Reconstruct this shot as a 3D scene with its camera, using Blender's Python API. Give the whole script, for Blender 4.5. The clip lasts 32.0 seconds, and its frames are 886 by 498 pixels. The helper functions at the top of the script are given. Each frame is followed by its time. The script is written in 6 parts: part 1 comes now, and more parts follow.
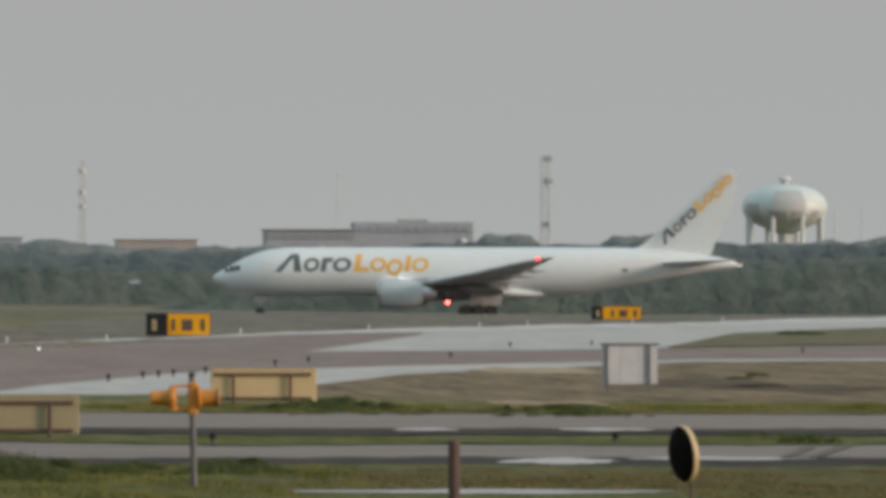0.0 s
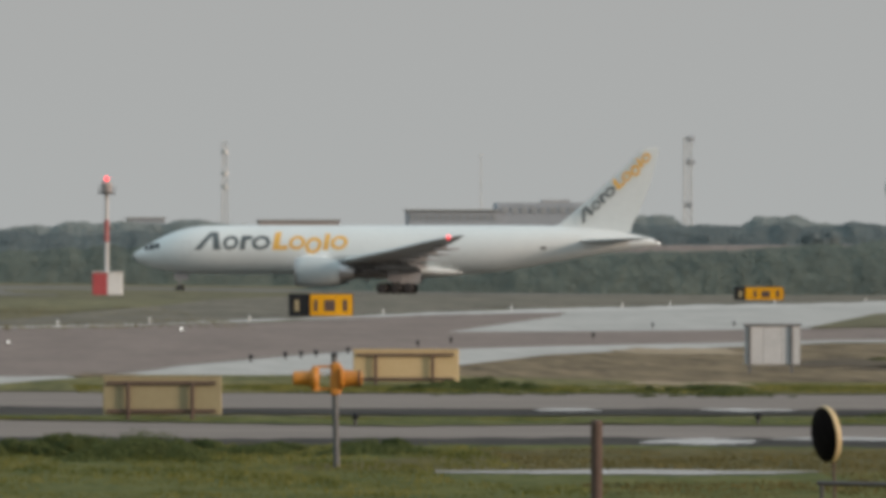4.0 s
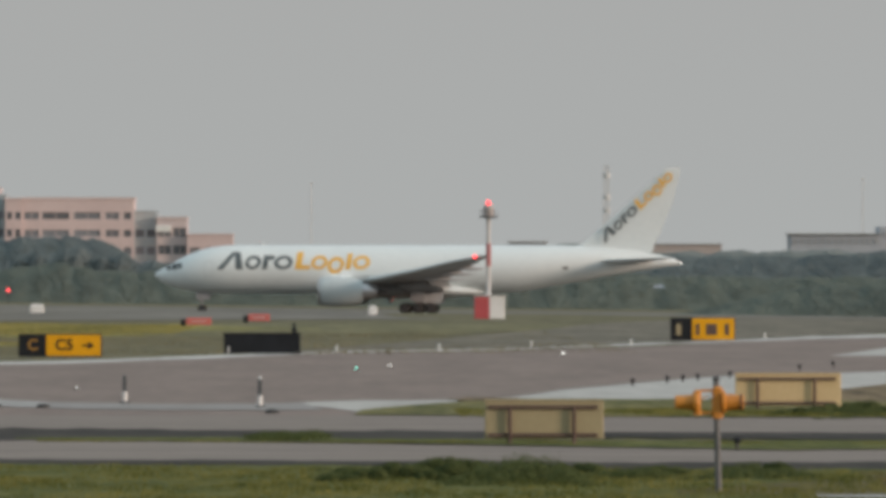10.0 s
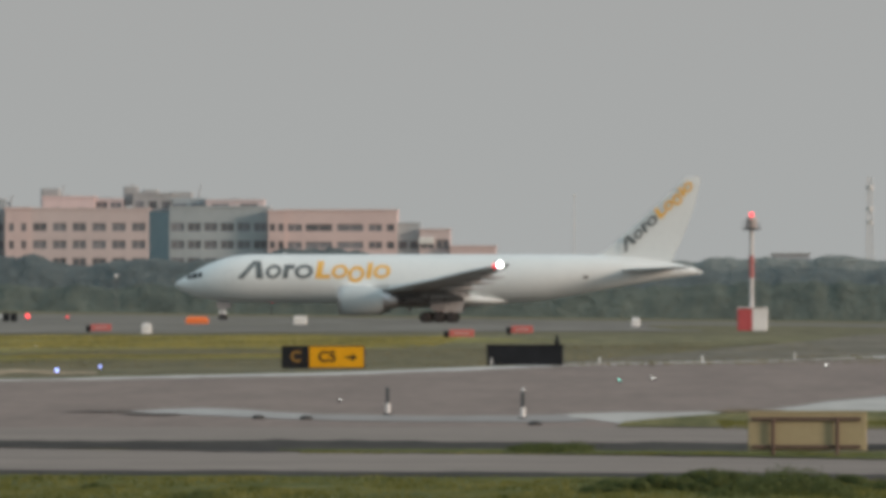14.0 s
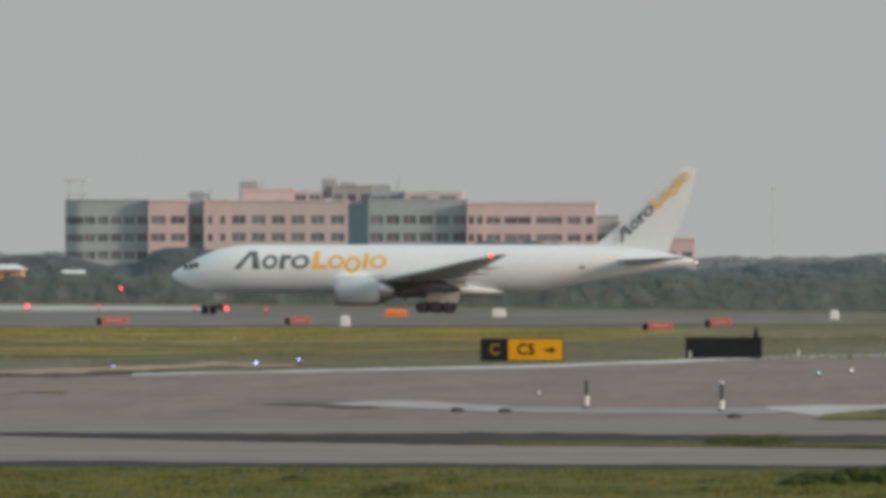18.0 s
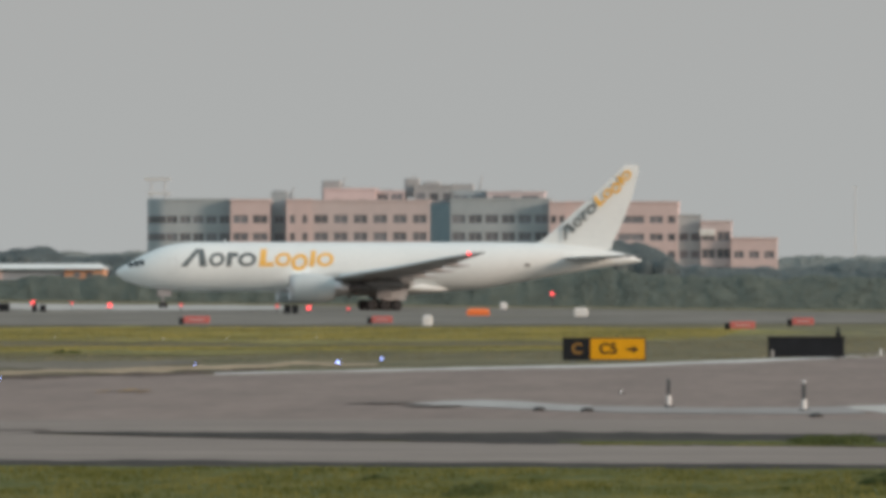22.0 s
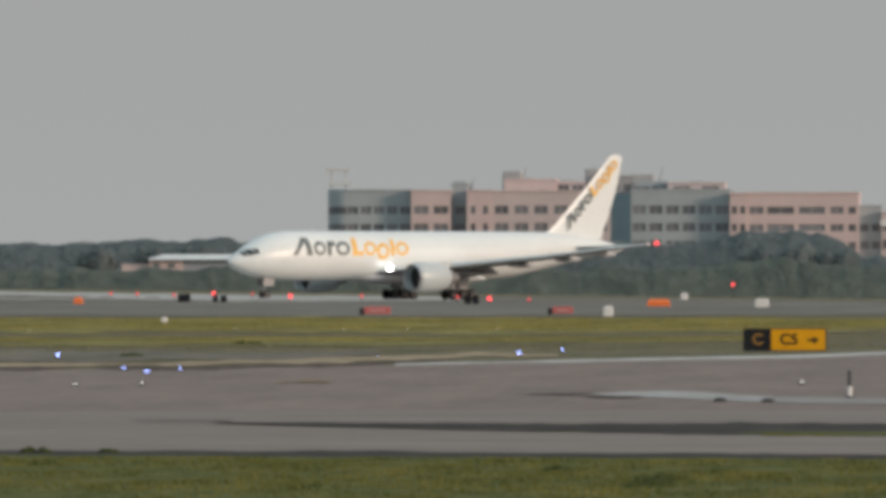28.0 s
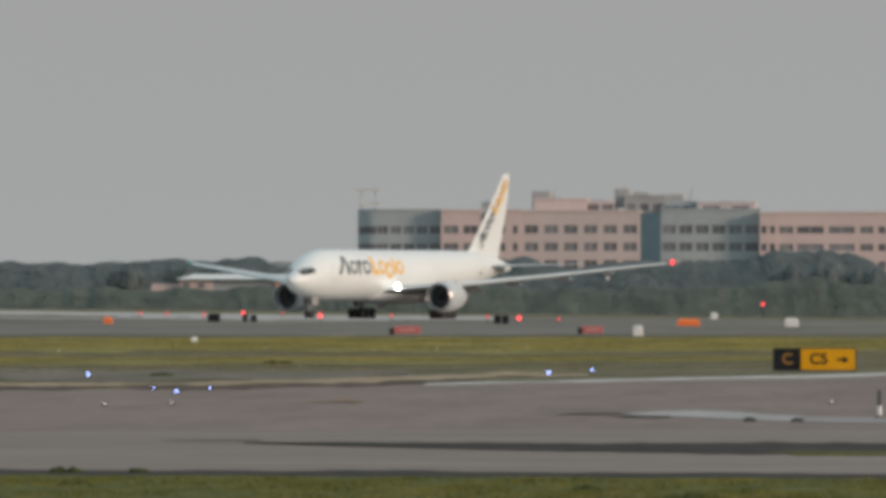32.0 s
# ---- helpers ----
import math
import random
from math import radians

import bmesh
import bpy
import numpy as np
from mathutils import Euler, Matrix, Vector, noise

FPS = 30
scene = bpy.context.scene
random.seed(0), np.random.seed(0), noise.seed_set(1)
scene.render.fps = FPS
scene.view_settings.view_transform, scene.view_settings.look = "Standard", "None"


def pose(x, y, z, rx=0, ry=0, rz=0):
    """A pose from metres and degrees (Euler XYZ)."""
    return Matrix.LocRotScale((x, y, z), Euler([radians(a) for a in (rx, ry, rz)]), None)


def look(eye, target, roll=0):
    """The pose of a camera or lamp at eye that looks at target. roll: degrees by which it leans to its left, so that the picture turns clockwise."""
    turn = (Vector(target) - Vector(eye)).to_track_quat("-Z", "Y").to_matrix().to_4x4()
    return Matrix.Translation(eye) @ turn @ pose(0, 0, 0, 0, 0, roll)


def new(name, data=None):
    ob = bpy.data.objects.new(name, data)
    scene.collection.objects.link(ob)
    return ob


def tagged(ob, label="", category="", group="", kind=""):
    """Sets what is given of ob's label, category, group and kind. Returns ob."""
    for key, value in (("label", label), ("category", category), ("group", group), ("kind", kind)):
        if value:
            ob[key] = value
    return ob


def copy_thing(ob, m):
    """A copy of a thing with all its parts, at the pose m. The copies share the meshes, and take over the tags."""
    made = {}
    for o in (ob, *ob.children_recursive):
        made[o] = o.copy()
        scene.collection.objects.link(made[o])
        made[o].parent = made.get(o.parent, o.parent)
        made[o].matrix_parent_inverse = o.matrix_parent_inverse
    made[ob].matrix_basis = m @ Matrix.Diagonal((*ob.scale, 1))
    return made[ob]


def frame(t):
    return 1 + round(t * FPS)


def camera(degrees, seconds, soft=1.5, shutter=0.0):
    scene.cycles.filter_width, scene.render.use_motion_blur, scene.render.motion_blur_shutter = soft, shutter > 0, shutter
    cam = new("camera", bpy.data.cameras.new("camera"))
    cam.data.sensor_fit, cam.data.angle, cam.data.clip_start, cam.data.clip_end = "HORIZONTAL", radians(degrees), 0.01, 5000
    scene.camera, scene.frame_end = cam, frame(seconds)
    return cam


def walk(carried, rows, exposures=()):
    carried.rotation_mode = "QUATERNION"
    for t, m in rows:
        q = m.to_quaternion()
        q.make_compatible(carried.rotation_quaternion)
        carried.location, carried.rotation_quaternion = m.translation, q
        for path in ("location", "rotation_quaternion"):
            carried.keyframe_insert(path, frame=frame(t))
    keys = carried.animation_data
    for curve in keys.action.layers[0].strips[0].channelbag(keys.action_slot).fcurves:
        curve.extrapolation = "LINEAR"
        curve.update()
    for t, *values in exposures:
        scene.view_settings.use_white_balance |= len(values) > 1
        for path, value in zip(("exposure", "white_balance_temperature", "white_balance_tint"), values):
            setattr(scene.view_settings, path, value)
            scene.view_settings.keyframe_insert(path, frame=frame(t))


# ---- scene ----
# An airfield seen from far off through a long lens: a white cargo jet taxies past and turns.
# x to the right, y away from the camera, the camera stands still on its tripod and pans.
cam = camera(4.2, 32.0, soft=4.7)
PATH = [
    (0.0, pose(0, 0, 2.6, 90.1487, 0, -3.0339)),
    (0.5, pose(0, 0, 2.6, 90.1509, 0, -2.9712)),
    (1.0, pose(0, 0, 2.6, 90.1028, 0, -2.9235)),
    (1.5, pose(0, 0, 2.6, 90.2045, 0, -2.8713)),
    (2.0, pose(0, 0, 2.6, 90.1512, 0, -2.6610)),
    (2.5, pose(0, 0, 2.6, 89.9947, 0, -2.5388)),
    (4.5, pose(0, 0, 2.6, 90.0717, 0, -2.2720)),
    (5.0, pose(0, 0, 2.6, 90.0900, 0, -2.1393)),
    (5.5, pose(0, 0, 2.6, 90.2198, 0, -1.9863)),
    (6.0, pose(0, 0, 2.6, 90.1735, 0, -1.9031)),
    (6.5, pose(0, 0, 2.6, 90.2091, 0, -1.6272)),
    (7.0, pose(0, 0, 2.6, 90.2415, 0, -1.4404)),
    (7.5, pose(0, 0, 2.6, 90.2187, 0, -1.2731)),
    (8.0, pose(0, 0, 2.6, 90.2396, 0, -1.0596)),
    (8.5, pose(0, 0, 2.6, 90.2497, 0, -0.9431)),
    (9.0, pose(0, 0, 2.6, 90.2133, 0, -0.8198)),
    (9.5, pose(0, 0, 2.6, 90.1794, 0, -0.5983)),
    (10.0, pose(0, 0, 2.6, 90.1699, 0, -0.5474)),
    (10.5, pose(0, 0, 2.6, 90.1900, 0, -0.3536)),
    (11.0, pose(0, 0, 2.6, 90.1833, 0, -0.1366)),
    (11.5, pose(0, 0, 2.6, 90.1142, 0, -0.0366)),
    (12.0, pose(0, 0, 2.6, 90.2446, 0, 0.1668)),
    (12.5, pose(0, 0, 2.6, 90.2493, 0, 0.3852)),
    (13.0, pose(0, 0, 2.6, 90.1322, 0, 0.5444)),
    (13.5, pose(0, 0, 2.6, 90.2604, 0, 0.5382)),
    (14.0, pose(0, 0, 2.6, 90.2260, 0, 0.6996)),
    (14.5, pose(0, 0, 2.6, 90.1710, 0, 1.0319)),
    (16.5, pose(0, 0, 2.6, 90.2240, 0, 1.4172)),
    (17.0, pose(0, 0, 2.6, 90.2241, 0, 1.5279)),
    (17.5, pose(0, 0, 2.6, 90.2749, 0, 1.5822)),
    (18.0, pose(0, 0, 2.6, 90.1911, 0, 1.6424)),
    (18.5, pose(0, 0, 2.6, 90.1675, 0, 1.6940)),
    (19.0, pose(0, 0, 2.6, 90.2572, 0, 1.7563)),
    (19.5, pose(0, 0, 2.6, 90.2312, 0, 1.8037)),
    (20.0, pose(0, 0, 2.6, 90.1015, 0, 1.8077)),
    (20.5, pose(0, 0, 2.6, 90.0774, 0, 1.9503)),
    (21.0, pose(0, 0, 2.6, 90.1268, 0, 2.0440)),
    (21.5, pose(0, 0, 2.6, 90.2242, 0, 1.9922)),
    (22.0, pose(0, 0, 2.6, 90.1877, 0, 2.0322)),
    (22.5, pose(0, 0, 2.6, 90.2012, 0, 2.2802)),
    (23.0, pose(0, 0, 2.6, 90.2090, 0, 2.2751)),
    (23.5, pose(0, 0, 2.6, 90.1697, 0, 2.2722)),
    (24.0, pose(0, 0, 2.6, 90.1660, 0, 2.3099)),
    (24.5, pose(0, 0, 2.6, 90.2115, 0, 2.4097)),
    (25.0, pose(0, 0, 2.6, 90.2568, 0, 2.4515)),
    (25.5, pose(0, 0, 2.6, 90.2786, 0, 2.4413)),
    (26.0, pose(0, 0, 2.6, 90.2983, 0, 2.5302)),
    (26.5, pose(0, 0, 2.6, 90.2840, 0, 2.7904)),
    (28.5, pose(0, 0, 2.6, 90.1243, 0, 2.8903)),
    (29.0, pose(0, 0, 2.6, 90.1430, 0, 2.8157)),
    (29.5, pose(0, 0, 2.6, 90.3300, 0, 2.7936)),
    (30.0, pose(0, 0, 2.6, 90.2044, 0, 2.7967)),
    (30.5, pose(0, 0, 2.6, 90.2051, 0, 2.9604)),
    (31.0, pose(0, 0, 2.6, 90.2892, 0, 3.0201)),
    (31.5, pose(0, 0, 2.6, 90.2804, 0, 3.0368)),
    (32.0, pose(0, 0, 2.6, 90.2370, 0, 3.0300)),
]
walk(cam, PATH, [(0.0, 0.01), (1.0, 0.04), (2.0, -0.03), (5.0, 0.07), (6.0, 0.0), (7.0, -0.05), (8.0, -0.02), (9.0, 0.0), (10.0, 0.04), (12.0, 0.02), (13.0, 0.08), (14.0, -0.03), (17.0, 0.04), (19.0, 0.04), (21.0, 0.1), (23.0, 0.02), (24.0, 0.0), (25.0, -0.05), (26.0, -0.14), (29.0, -0.07), (30.0, -0.12), (32.0, -0.12)])

# ---- world and sun: a bright overcast late afternoon ----
SUN_EL, SUN_AZ = 13.0, 112.0          # degrees above the ground, clockwise from +y
world = bpy.data.worlds.new("world")
scene.world = world
world.use_nodes = True
wn, wl = world.node_tree.nodes, world.node_tree.links
wn.clear()
w_out = wn.new("ShaderNodeOutputWorld")
w_bg = wn.new("ShaderNodeBackground")
w_sky = wn.new("ShaderNodeTexSky")
w_sky.sky_type = "NISHITA"
w_sky.sun_disc = False
w_sky.sun_elevation = radians(SUN_EL)
w_sky.sun_rotation = radians(SUN_AZ)
w_sky.dust_density = 4.0
w_co = wn.new("ShaderNodeTexCoord")
w_xyz = wn.new("ShaderNodeSeparateXYZ")
w_ramp = wn.new("ShaderNodeValToRGB")
w_ramp.color_ramp.elements[0].position = 0.0
w_ramp.color_ramp.elements[0].color = (4.3, 4.45, 4.42, 1)
w_ramp.color_ramp.elements[1].position = 1.0
w_ramp.color_ramp.elements[1].color = (6.9, 8.5, 9.1, 1)
w_el = w_ramp.color_ramp.elements.new(0.04)
w_el.color = (4.1, 4.12, 4.08, 1)
w_mix = wn.new("ShaderNodeMix")
w_mix.data_type = "RGBA"
w_mix.inputs["Factor"].default_value = 0.92
wl.new(w_co.outputs["Generated"], w_xyz.inputs[0])
wl.new(w_xyz.outputs["Z"], w_ramp.inputs[0])
wl.new(w_sky.outputs[0], w_mix.inputs["A"])
wl.new(w_ramp.outputs[0], w_mix.inputs["B"])
wl.new(w_mix.outputs["Result"], w_bg.inputs["Color"])
w_bg.inputs["Strength"].default_value = 0.1
wl.new(w_bg.outputs[0], w_out.inputs["Surface"])

sun = new("sun", bpy.data.lights.new("sun", "SUN"))
sun.data.energy = 2.75
sun.data.angle = radians(12)
sun.data.color = (1.0, 0.75, 0.59)
_sd = Vector((math.sin(radians(SUN_AZ)) * math.cos(radians(SUN_EL)), math.cos(radians(SUN_AZ)) * math.cos(radians(SUN_EL)), math.sin(radians(SUN_EL))))
sun.matrix_world = look(_sd * 500, (0, 0, 0))


# ---- materials ----
def mat(name, a, b=None, rough=0.7, metal=0.0, size=1.0, fine=0.1, bump=0.0, stretch=(1, 1, 1), glow=0.0, vary=0.0, spec=0.5, thin=0.0, band=0.16):
    """A surface that wanders between two colours at two scales (size and fine, metres)."""
    m = bpy.data.materials.new(name)
    m.use_nodes = True
    nt = m.node_tree
    nd, ln = nt.nodes, nt.links
    bs = nd["Principled BSDF"]
    b = b or a
    co = nd.new("ShaderNodeTexCoord")
    mp = nd.new("ShaderNodeMapping")
    mp.inputs["Scale"].default_value = stretch
    ln.new(co.outputs["Object"], mp.inputs["Vector"])
    n1 = nd.new("ShaderNodeTexNoise")
    n1.inputs["Scale"].default_value = 1.0 / size
    n1.inputs["Detail"].default_value = 4
    n2 = nd.new("ShaderNodeTexNoise")
    n2.inputs["Scale"].default_value = 1.0 / fine
    n2.inputs["Detail"].default_value = 3
    ln.new(mp.outputs[0], n1.inputs["Vector"])
    ln.new(mp.outputs[0], n2.inputs["Vector"])
    av = nd.new("ShaderNodeMath")
    av.operation = "MULTIPLY_ADD"
    av.inputs[1].default_value = 0.45
    half = nd.new("ShaderNodeMath")
    half.operation = "MULTIPLY"
    half.inputs[1].default_value = 0.55
    ln.new(n1.outputs["Fac"], half.inputs[0])
    ln.new(n2.outputs["Fac"], av.inputs[0])
    ln.new(half.outputs[0], av.inputs[2])
    rp = nd.new("ShaderNodeValToRGB")
    rp.color_ramp.elements[0].position = 0.5 - band
    rp.color_ramp.elements[1].position = 0.5 + band
    rp.color_ramp.elements[0].color = (*a, 1)
    rp.color_ramp.elements[1].color = (*b, 1)
    ln.new(av.outputs[0], rp.inputs[0])
    col = rp.outputs[0]
    if vary:
        oi = nd.new("ShaderNodeObjectInfo")
        hv = nd.new("ShaderNodeHueSaturation")
        mr = nd.new("ShaderNodeMapRange")
        mr.inputs["To Min"].default_value = 1 - vary
        mr.inputs["To Max"].default_value = 1 + vary
        ln.new(oi.outputs["Random"], mr.inputs["Value"])
        ln.new(mr.outputs[0], hv.inputs["Value"])
        ln.new(col, hv.inputs["Color"])
        col = hv.outputs[0]
    ln.new(col, bs.inputs["Base Color"])
    bs.inputs["Roughness"].default_value = rough
    bs.inputs["Metallic"].default_value = metal
    bs.inputs["Specular IOR Level"].default_value = spec
    if bump:
        bp = nd.new("ShaderNodeBump")
        bp.inputs["Strength"].default_value = bump
        bp.inputs["Distance"].default_value = fine * 0.3
        ln.new(n2.outputs["Fac"], bp.inputs["Height"])
        ln.new(bp.outputs[0], bs.inputs["Normal"])
    if thin:
        tl = nd.new("ShaderNodeBsdfTranslucent")
        ms = nd.new("ShaderNodeMixShader")
        ms.inputs[0].default_value = thin
        ln.new(col, tl.inputs["Color"])
        ln.new(bs.outputs[0], ms.inputs[1])
        ln.new(tl.outputs[0], ms.inputs[2])
        ln.new(ms.outputs[0], nd["Material Output"].inputs["Surface"])
    if glow:
        bs.inputs["Emission Color"].default_value = (*b, 1)
        bs.inputs["Emission Strength"].default_value = glow
    return m


GRASS = mat("grass", (0.092, 0.09, 0.055), (0.19, 0.168, 0.103), 0.95, size=3, fine=0.7, bump=0.3, stretch=(1, 0.12, 1), spec=0.1, band=0.15)
GRASS_NEAR = mat("grass_near", (0.044, 0.063, 0.015), (0.15, 0.148, 0.05), 0.95, size=0.7, fine=0.16, bump=0.4, stretch=(1, 0.2, 1), spec=0.1, band=0.15)
GRASS_YELLOW = mat("grass_yellow", (0.110, 0.110, 0.05), (0.29, 0.258, 0.09), 0.95, size=5.5, fine=1.1, bump=0.3, stretch=(1, 0.06, 1), spec=0.1, band=0.15)
GRASS_DRY = mat("grass_dry", (0.080, 0.061, 0.039), (0.262, 0.198, 0.124), 0.95, size=1.0, fine=0.3, bump=0.3, stretch=(1, 0.06, 1), spec=0.1, band=0.15)
GRASS_DULL = mat("grass_dull", (0.107, 0.100, 0.081), (0.212, 0.188, 0.15), 0.95, size=3, fine=0.7, bump=0.2, stretch=(1, 0.06, 1), spec=0.1, band=0.15)
GRASS_OLIVE = mat("grass_olive", (0.068, 0.076, 0.028), (0.21, 0.185, 0.08), 0.95, size=1.3, fine=0.35, bump=0.3, stretch=(1, 0.08, 1), spec=0.1, band=0.15)
DEAD = mat("dead_grass", (0.060, 0.048, 0.034), (0.15, 0.118, 0.085), 0.95, size=1.2, fine=0.3, bump=0.3, stretch=(1, 0.15, 1), spec=0.1)
DIRT = mat("pale_dirt", (0.24, 0.185, 0.125), (0.42, 0.335, 0.235), 0.95, size=1.6, fine=0.4, bump=0.3, stretch=(1, 0.2, 1), spec=0.1)
CRUMBLE = mat("crumbled_asphalt", (0.045, 0.034, 0.028), (0.15, 0.112, 0.088), 0.9, size=0.6, fine=0.2, stretch=(1, 0.2, 1), spec=0.15)
SLATE = mat("slate_plastic", (0.045, 0.056, 0.064), (0.07, 0.084, 0.093), 0.6, size=0.3, fine=0.05)
SIGN_AMBER = mat("faded_amber", (0.30, 0.165, 0.04), (0.36, 0.205, 0.06), 0.6, size=0.4, fine=0.08, spec=0.2)
STAIN = mat("oil_stain", (0.085, 0.07, 0.062), (0.16, 0.13, 0.115), 0.8, size=2, fine=0.5, stretch=(1, 0.3, 1), spec=0.2)
# brick with the warm sun on the shed's end mixed into its colour
BRICK_SUNLIT = mat("sunlit_brick", (0.50, 0.27, 0.17), (0.60, 0.36, 0.24), 0.85, size=4, fine=0.8)
CONCRETE_PALE = mat("bleached_concrete", (0.36, 0.345, 0.33), (0.62, 0.60, 0.575), 0.8, size=1.8, fine=0.5, stretch=(1, 0.1, 1), spec=0.2)
GALV_DARK = mat("weathered_steel", (0.10, 0.105, 0.11), (0.16, 0.165, 0.17), 0.6, 0.3, size=0.4, fine=0.06)
DULL_BLACK = mat("dull_black", (0.006, 0.005, 0.005), (0.012, 0.010, 0.010), 0.95, size=0.3, fine=0.05, spec=0.05)
GRASS_BROWN = mat("grass_brown", (0.058, 0.056, 0.02), (0.15, 0.125, 0.055), 0.95, size=0.7, fine=0.16, bump=0.4, stretch=(1, 0.08, 1), spec=0.1, band=0.15)
L_RED_DIM = mat("dim_red_lamp", (0.7, 0.05, 0.06), (0.8, 0.08, 0.09), 0.3, glow=0.7)
GRASS_STRAW = mat("grass_straw", (0.108, 0.106, 0.064), (0.215, 0.195, 0.11), 0.95, size=2.6, fine=0.6, bump=0.3, stretch=(1, 0.06, 1), spec=0.1, band=0.15)
BLADE = mat("grass_blade", (0.066, 0.086, 0.022), (0.225, 0.21, 0.07), 0.9, size=1.2, fine=0.25, stretch=(1, 0.2, 1), spec=0.1, thin=0.2, band=0.13)
BLADE_BROWN = mat("brown_blade", (0.078, 0.076, 0.028), (0.19, 0.16, 0.07), 0.9, size=0.8, fine=0.2, stretch=(1, 0.2, 1), spec=0.1, thin=0.2, band=0.15)
BLADE_YELLOW = mat("yellow_blade", (0.15, 0.15, 0.064), (0.37, 0.325, 0.11), 0.9, size=5.5, fine=0.6, stretch=(1, 0.1, 1), spec=0.1, thin=0.2, band=0.15)
BLADE_STRAW = mat("straw_blade", (0.14, 0.135, 0.085), (0.27, 0.24, 0.15), 0.9, size=2.4, fine=0.6, stretch=(1, 0.1, 1), spec=0.1, thin=0.2, band=0.15)
DIRT_TAN = mat("tan_dirt", (0.20, 0.135, 0.075), (0.40, 0.275, 0.14), 0.95, size=0.5, fine=0.15, stretch=(1, 0.1, 1), spec=0.1)
TUFT = mat("tuft", (0.040, 0.055, 0.018), (0.092, 0.108, 0.04), 0.9, size=0.9, fine=0.2, spec=0.1, thin=0.15)
ASPHALT = mat("asphalt", (0.170, 0.135, 0.121), (0.258, 0.205, 0.182), 0.9, size=2.6, fine=0.5, bump=0.15, stretch=(1, 0.1, 1), spec=0.15, band=0.2)
ROAD = mat("road", (0.172, 0.145, 0.130), (0.262, 0.224, 0.20), 0.88, size=2.6, fine=0.4, bump=0.15, stretch=(0.35, 1, 1), spec=0.15)
FAR_PAVE = mat("far_pavement", (0.136, 0.127, 0.112), (0.21, 0.195, 0.174), 0.92, size=12, fine=2.5, bump=0.1, stretch=(0.6, 0.08, 1), spec=0.1, band=0.12)
CONCRETE = mat("concrete", (0.335, 0.322, 0.305), (0.475, 0.458, 0.435), 0.8, size=4, fine=0.7, bump=0.1, stretch=(1, 0.06, 1), spec=0.2)
CONCRETE_DAMP = mat("damp_concrete", (0.27, 0.255, 0.245), (0.375, 0.365, 0.355), 0.6, size=3, fine=0.8, stretch=(1, 0.15, 1), spec=0.3, band=0.12)
CONCRETE_WORN = mat("worn_concrete", (0.21, 0.192, 0.182), (0.285, 0.27, 0.262), 0.7, size=3, fine=0.8, stretch=(1, 0.15, 1), spec=0.25)
WET = mat("wet_concrete", (0.22, 0.22, 0.215), (0.34, 0.34, 0.33), 0.12, size=6, fine=1.5, spec=0.5)
DITCH = mat("damp_earth", (0.022, 0.020, 0.019), (0.055, 0.049, 0.044), 0.9, size=3, fine=0.5, bump=0.3, stretch=(1, 0.2, 1), spec=0.15)
PAINT_WHITE = mat("aircraft_white", (0.64, 0.69, 0.70), (0.70, 0.75, 0.755), 0.36, size=6, fine=0.6)
WING_GREY = mat("wing_grey", (0.46, 0.50, 0.515), (0.53, 0.57, 0.58), 0.42, size=4, fine=0.5)
SLAT = mat("slat_metal", (0.66, 0.72, 0.73), (0.74, 0.79, 0.80), 0.4, 0.2, size=3, fine=0.4)
# underside grey: the jet's own tone with belly and wing shade put in
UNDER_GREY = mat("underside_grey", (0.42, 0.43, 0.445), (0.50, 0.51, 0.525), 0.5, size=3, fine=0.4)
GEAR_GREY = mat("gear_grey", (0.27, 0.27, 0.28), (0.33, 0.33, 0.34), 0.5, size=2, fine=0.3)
NACELLE = mat("nacelle_paint", (0.42, 0.475, 0.495), (0.48, 0.535, 0.55), 0.38, size=3, fine=0.4)
METAL = mat("bare_metal", (0.42, 0.42, 0.43), (0.55, 0.55, 0.56), 0.35, 0.8, size=1, fine=0.1)
STEEL_DARK = mat("dark_steel", (0.05, 0.05, 0.055), (0.09, 0.09, 0.095), 0.5, 0.4, size=1, fine=0.1)
RUBBER = mat("tyre_rubber", (0.022, 0.022, 0.024), (0.04, 0.039, 0.039), 0.85, size=0.5, fine=0.08)
FAN = mat("fan_dark", (0.012, 0.012, 0.014), (0.03, 0.03, 0.034), 0.5, 0.3, size=0.6, fine=0.1)
GLASS_DARK = mat("cockpit_glass", (0.015, 0.02, 0.024), (0.03, 0.036, 0.04), 0.08, size=1, fine=0.2)
MARK_GREY = mat("mark_slate", (0.088, 0.11, 0.118), (0.10, 0.124, 0.132), 0.4, size=2, fine=0.3)
MARK_GOLD = mat("mark_gold", (0.74, 0.42, 0.07), (0.80, 0.47, 0.09), 0.4, size=2, fine=0.3)
SIGN_YELLOW = mat("sign_yellow", (0.68, 0.33, 0.006), (0.77, 0.39, 0.012), 0.6, size=0.6, fine=0.1, spec=0.2)
SIGN_BLACK = mat("sign_black", (0.009, 0.011, 0.014), (0.018, 0.021, 0.026), 0.7, size=0.5, fine=0.1, spec=0.2)
SIGN_RED = mat("sign_red", (0.48, 0.115, 0.105), (0.57, 0.155, 0.14), 0.5, size=0.5, fine=0.1)
SIGN_CREAM = mat("sign_cream", (0.52, 0.395, 0.21), (0.60, 0.47, 0.27), 0.6, size=0.8, fine=0.12)
SIGN_OLIVE = mat("sign_olive", (0.30, 0.255, 0.15), (0.365, 0.31, 0.185), 0.65, size=0.8, fine=0.12)
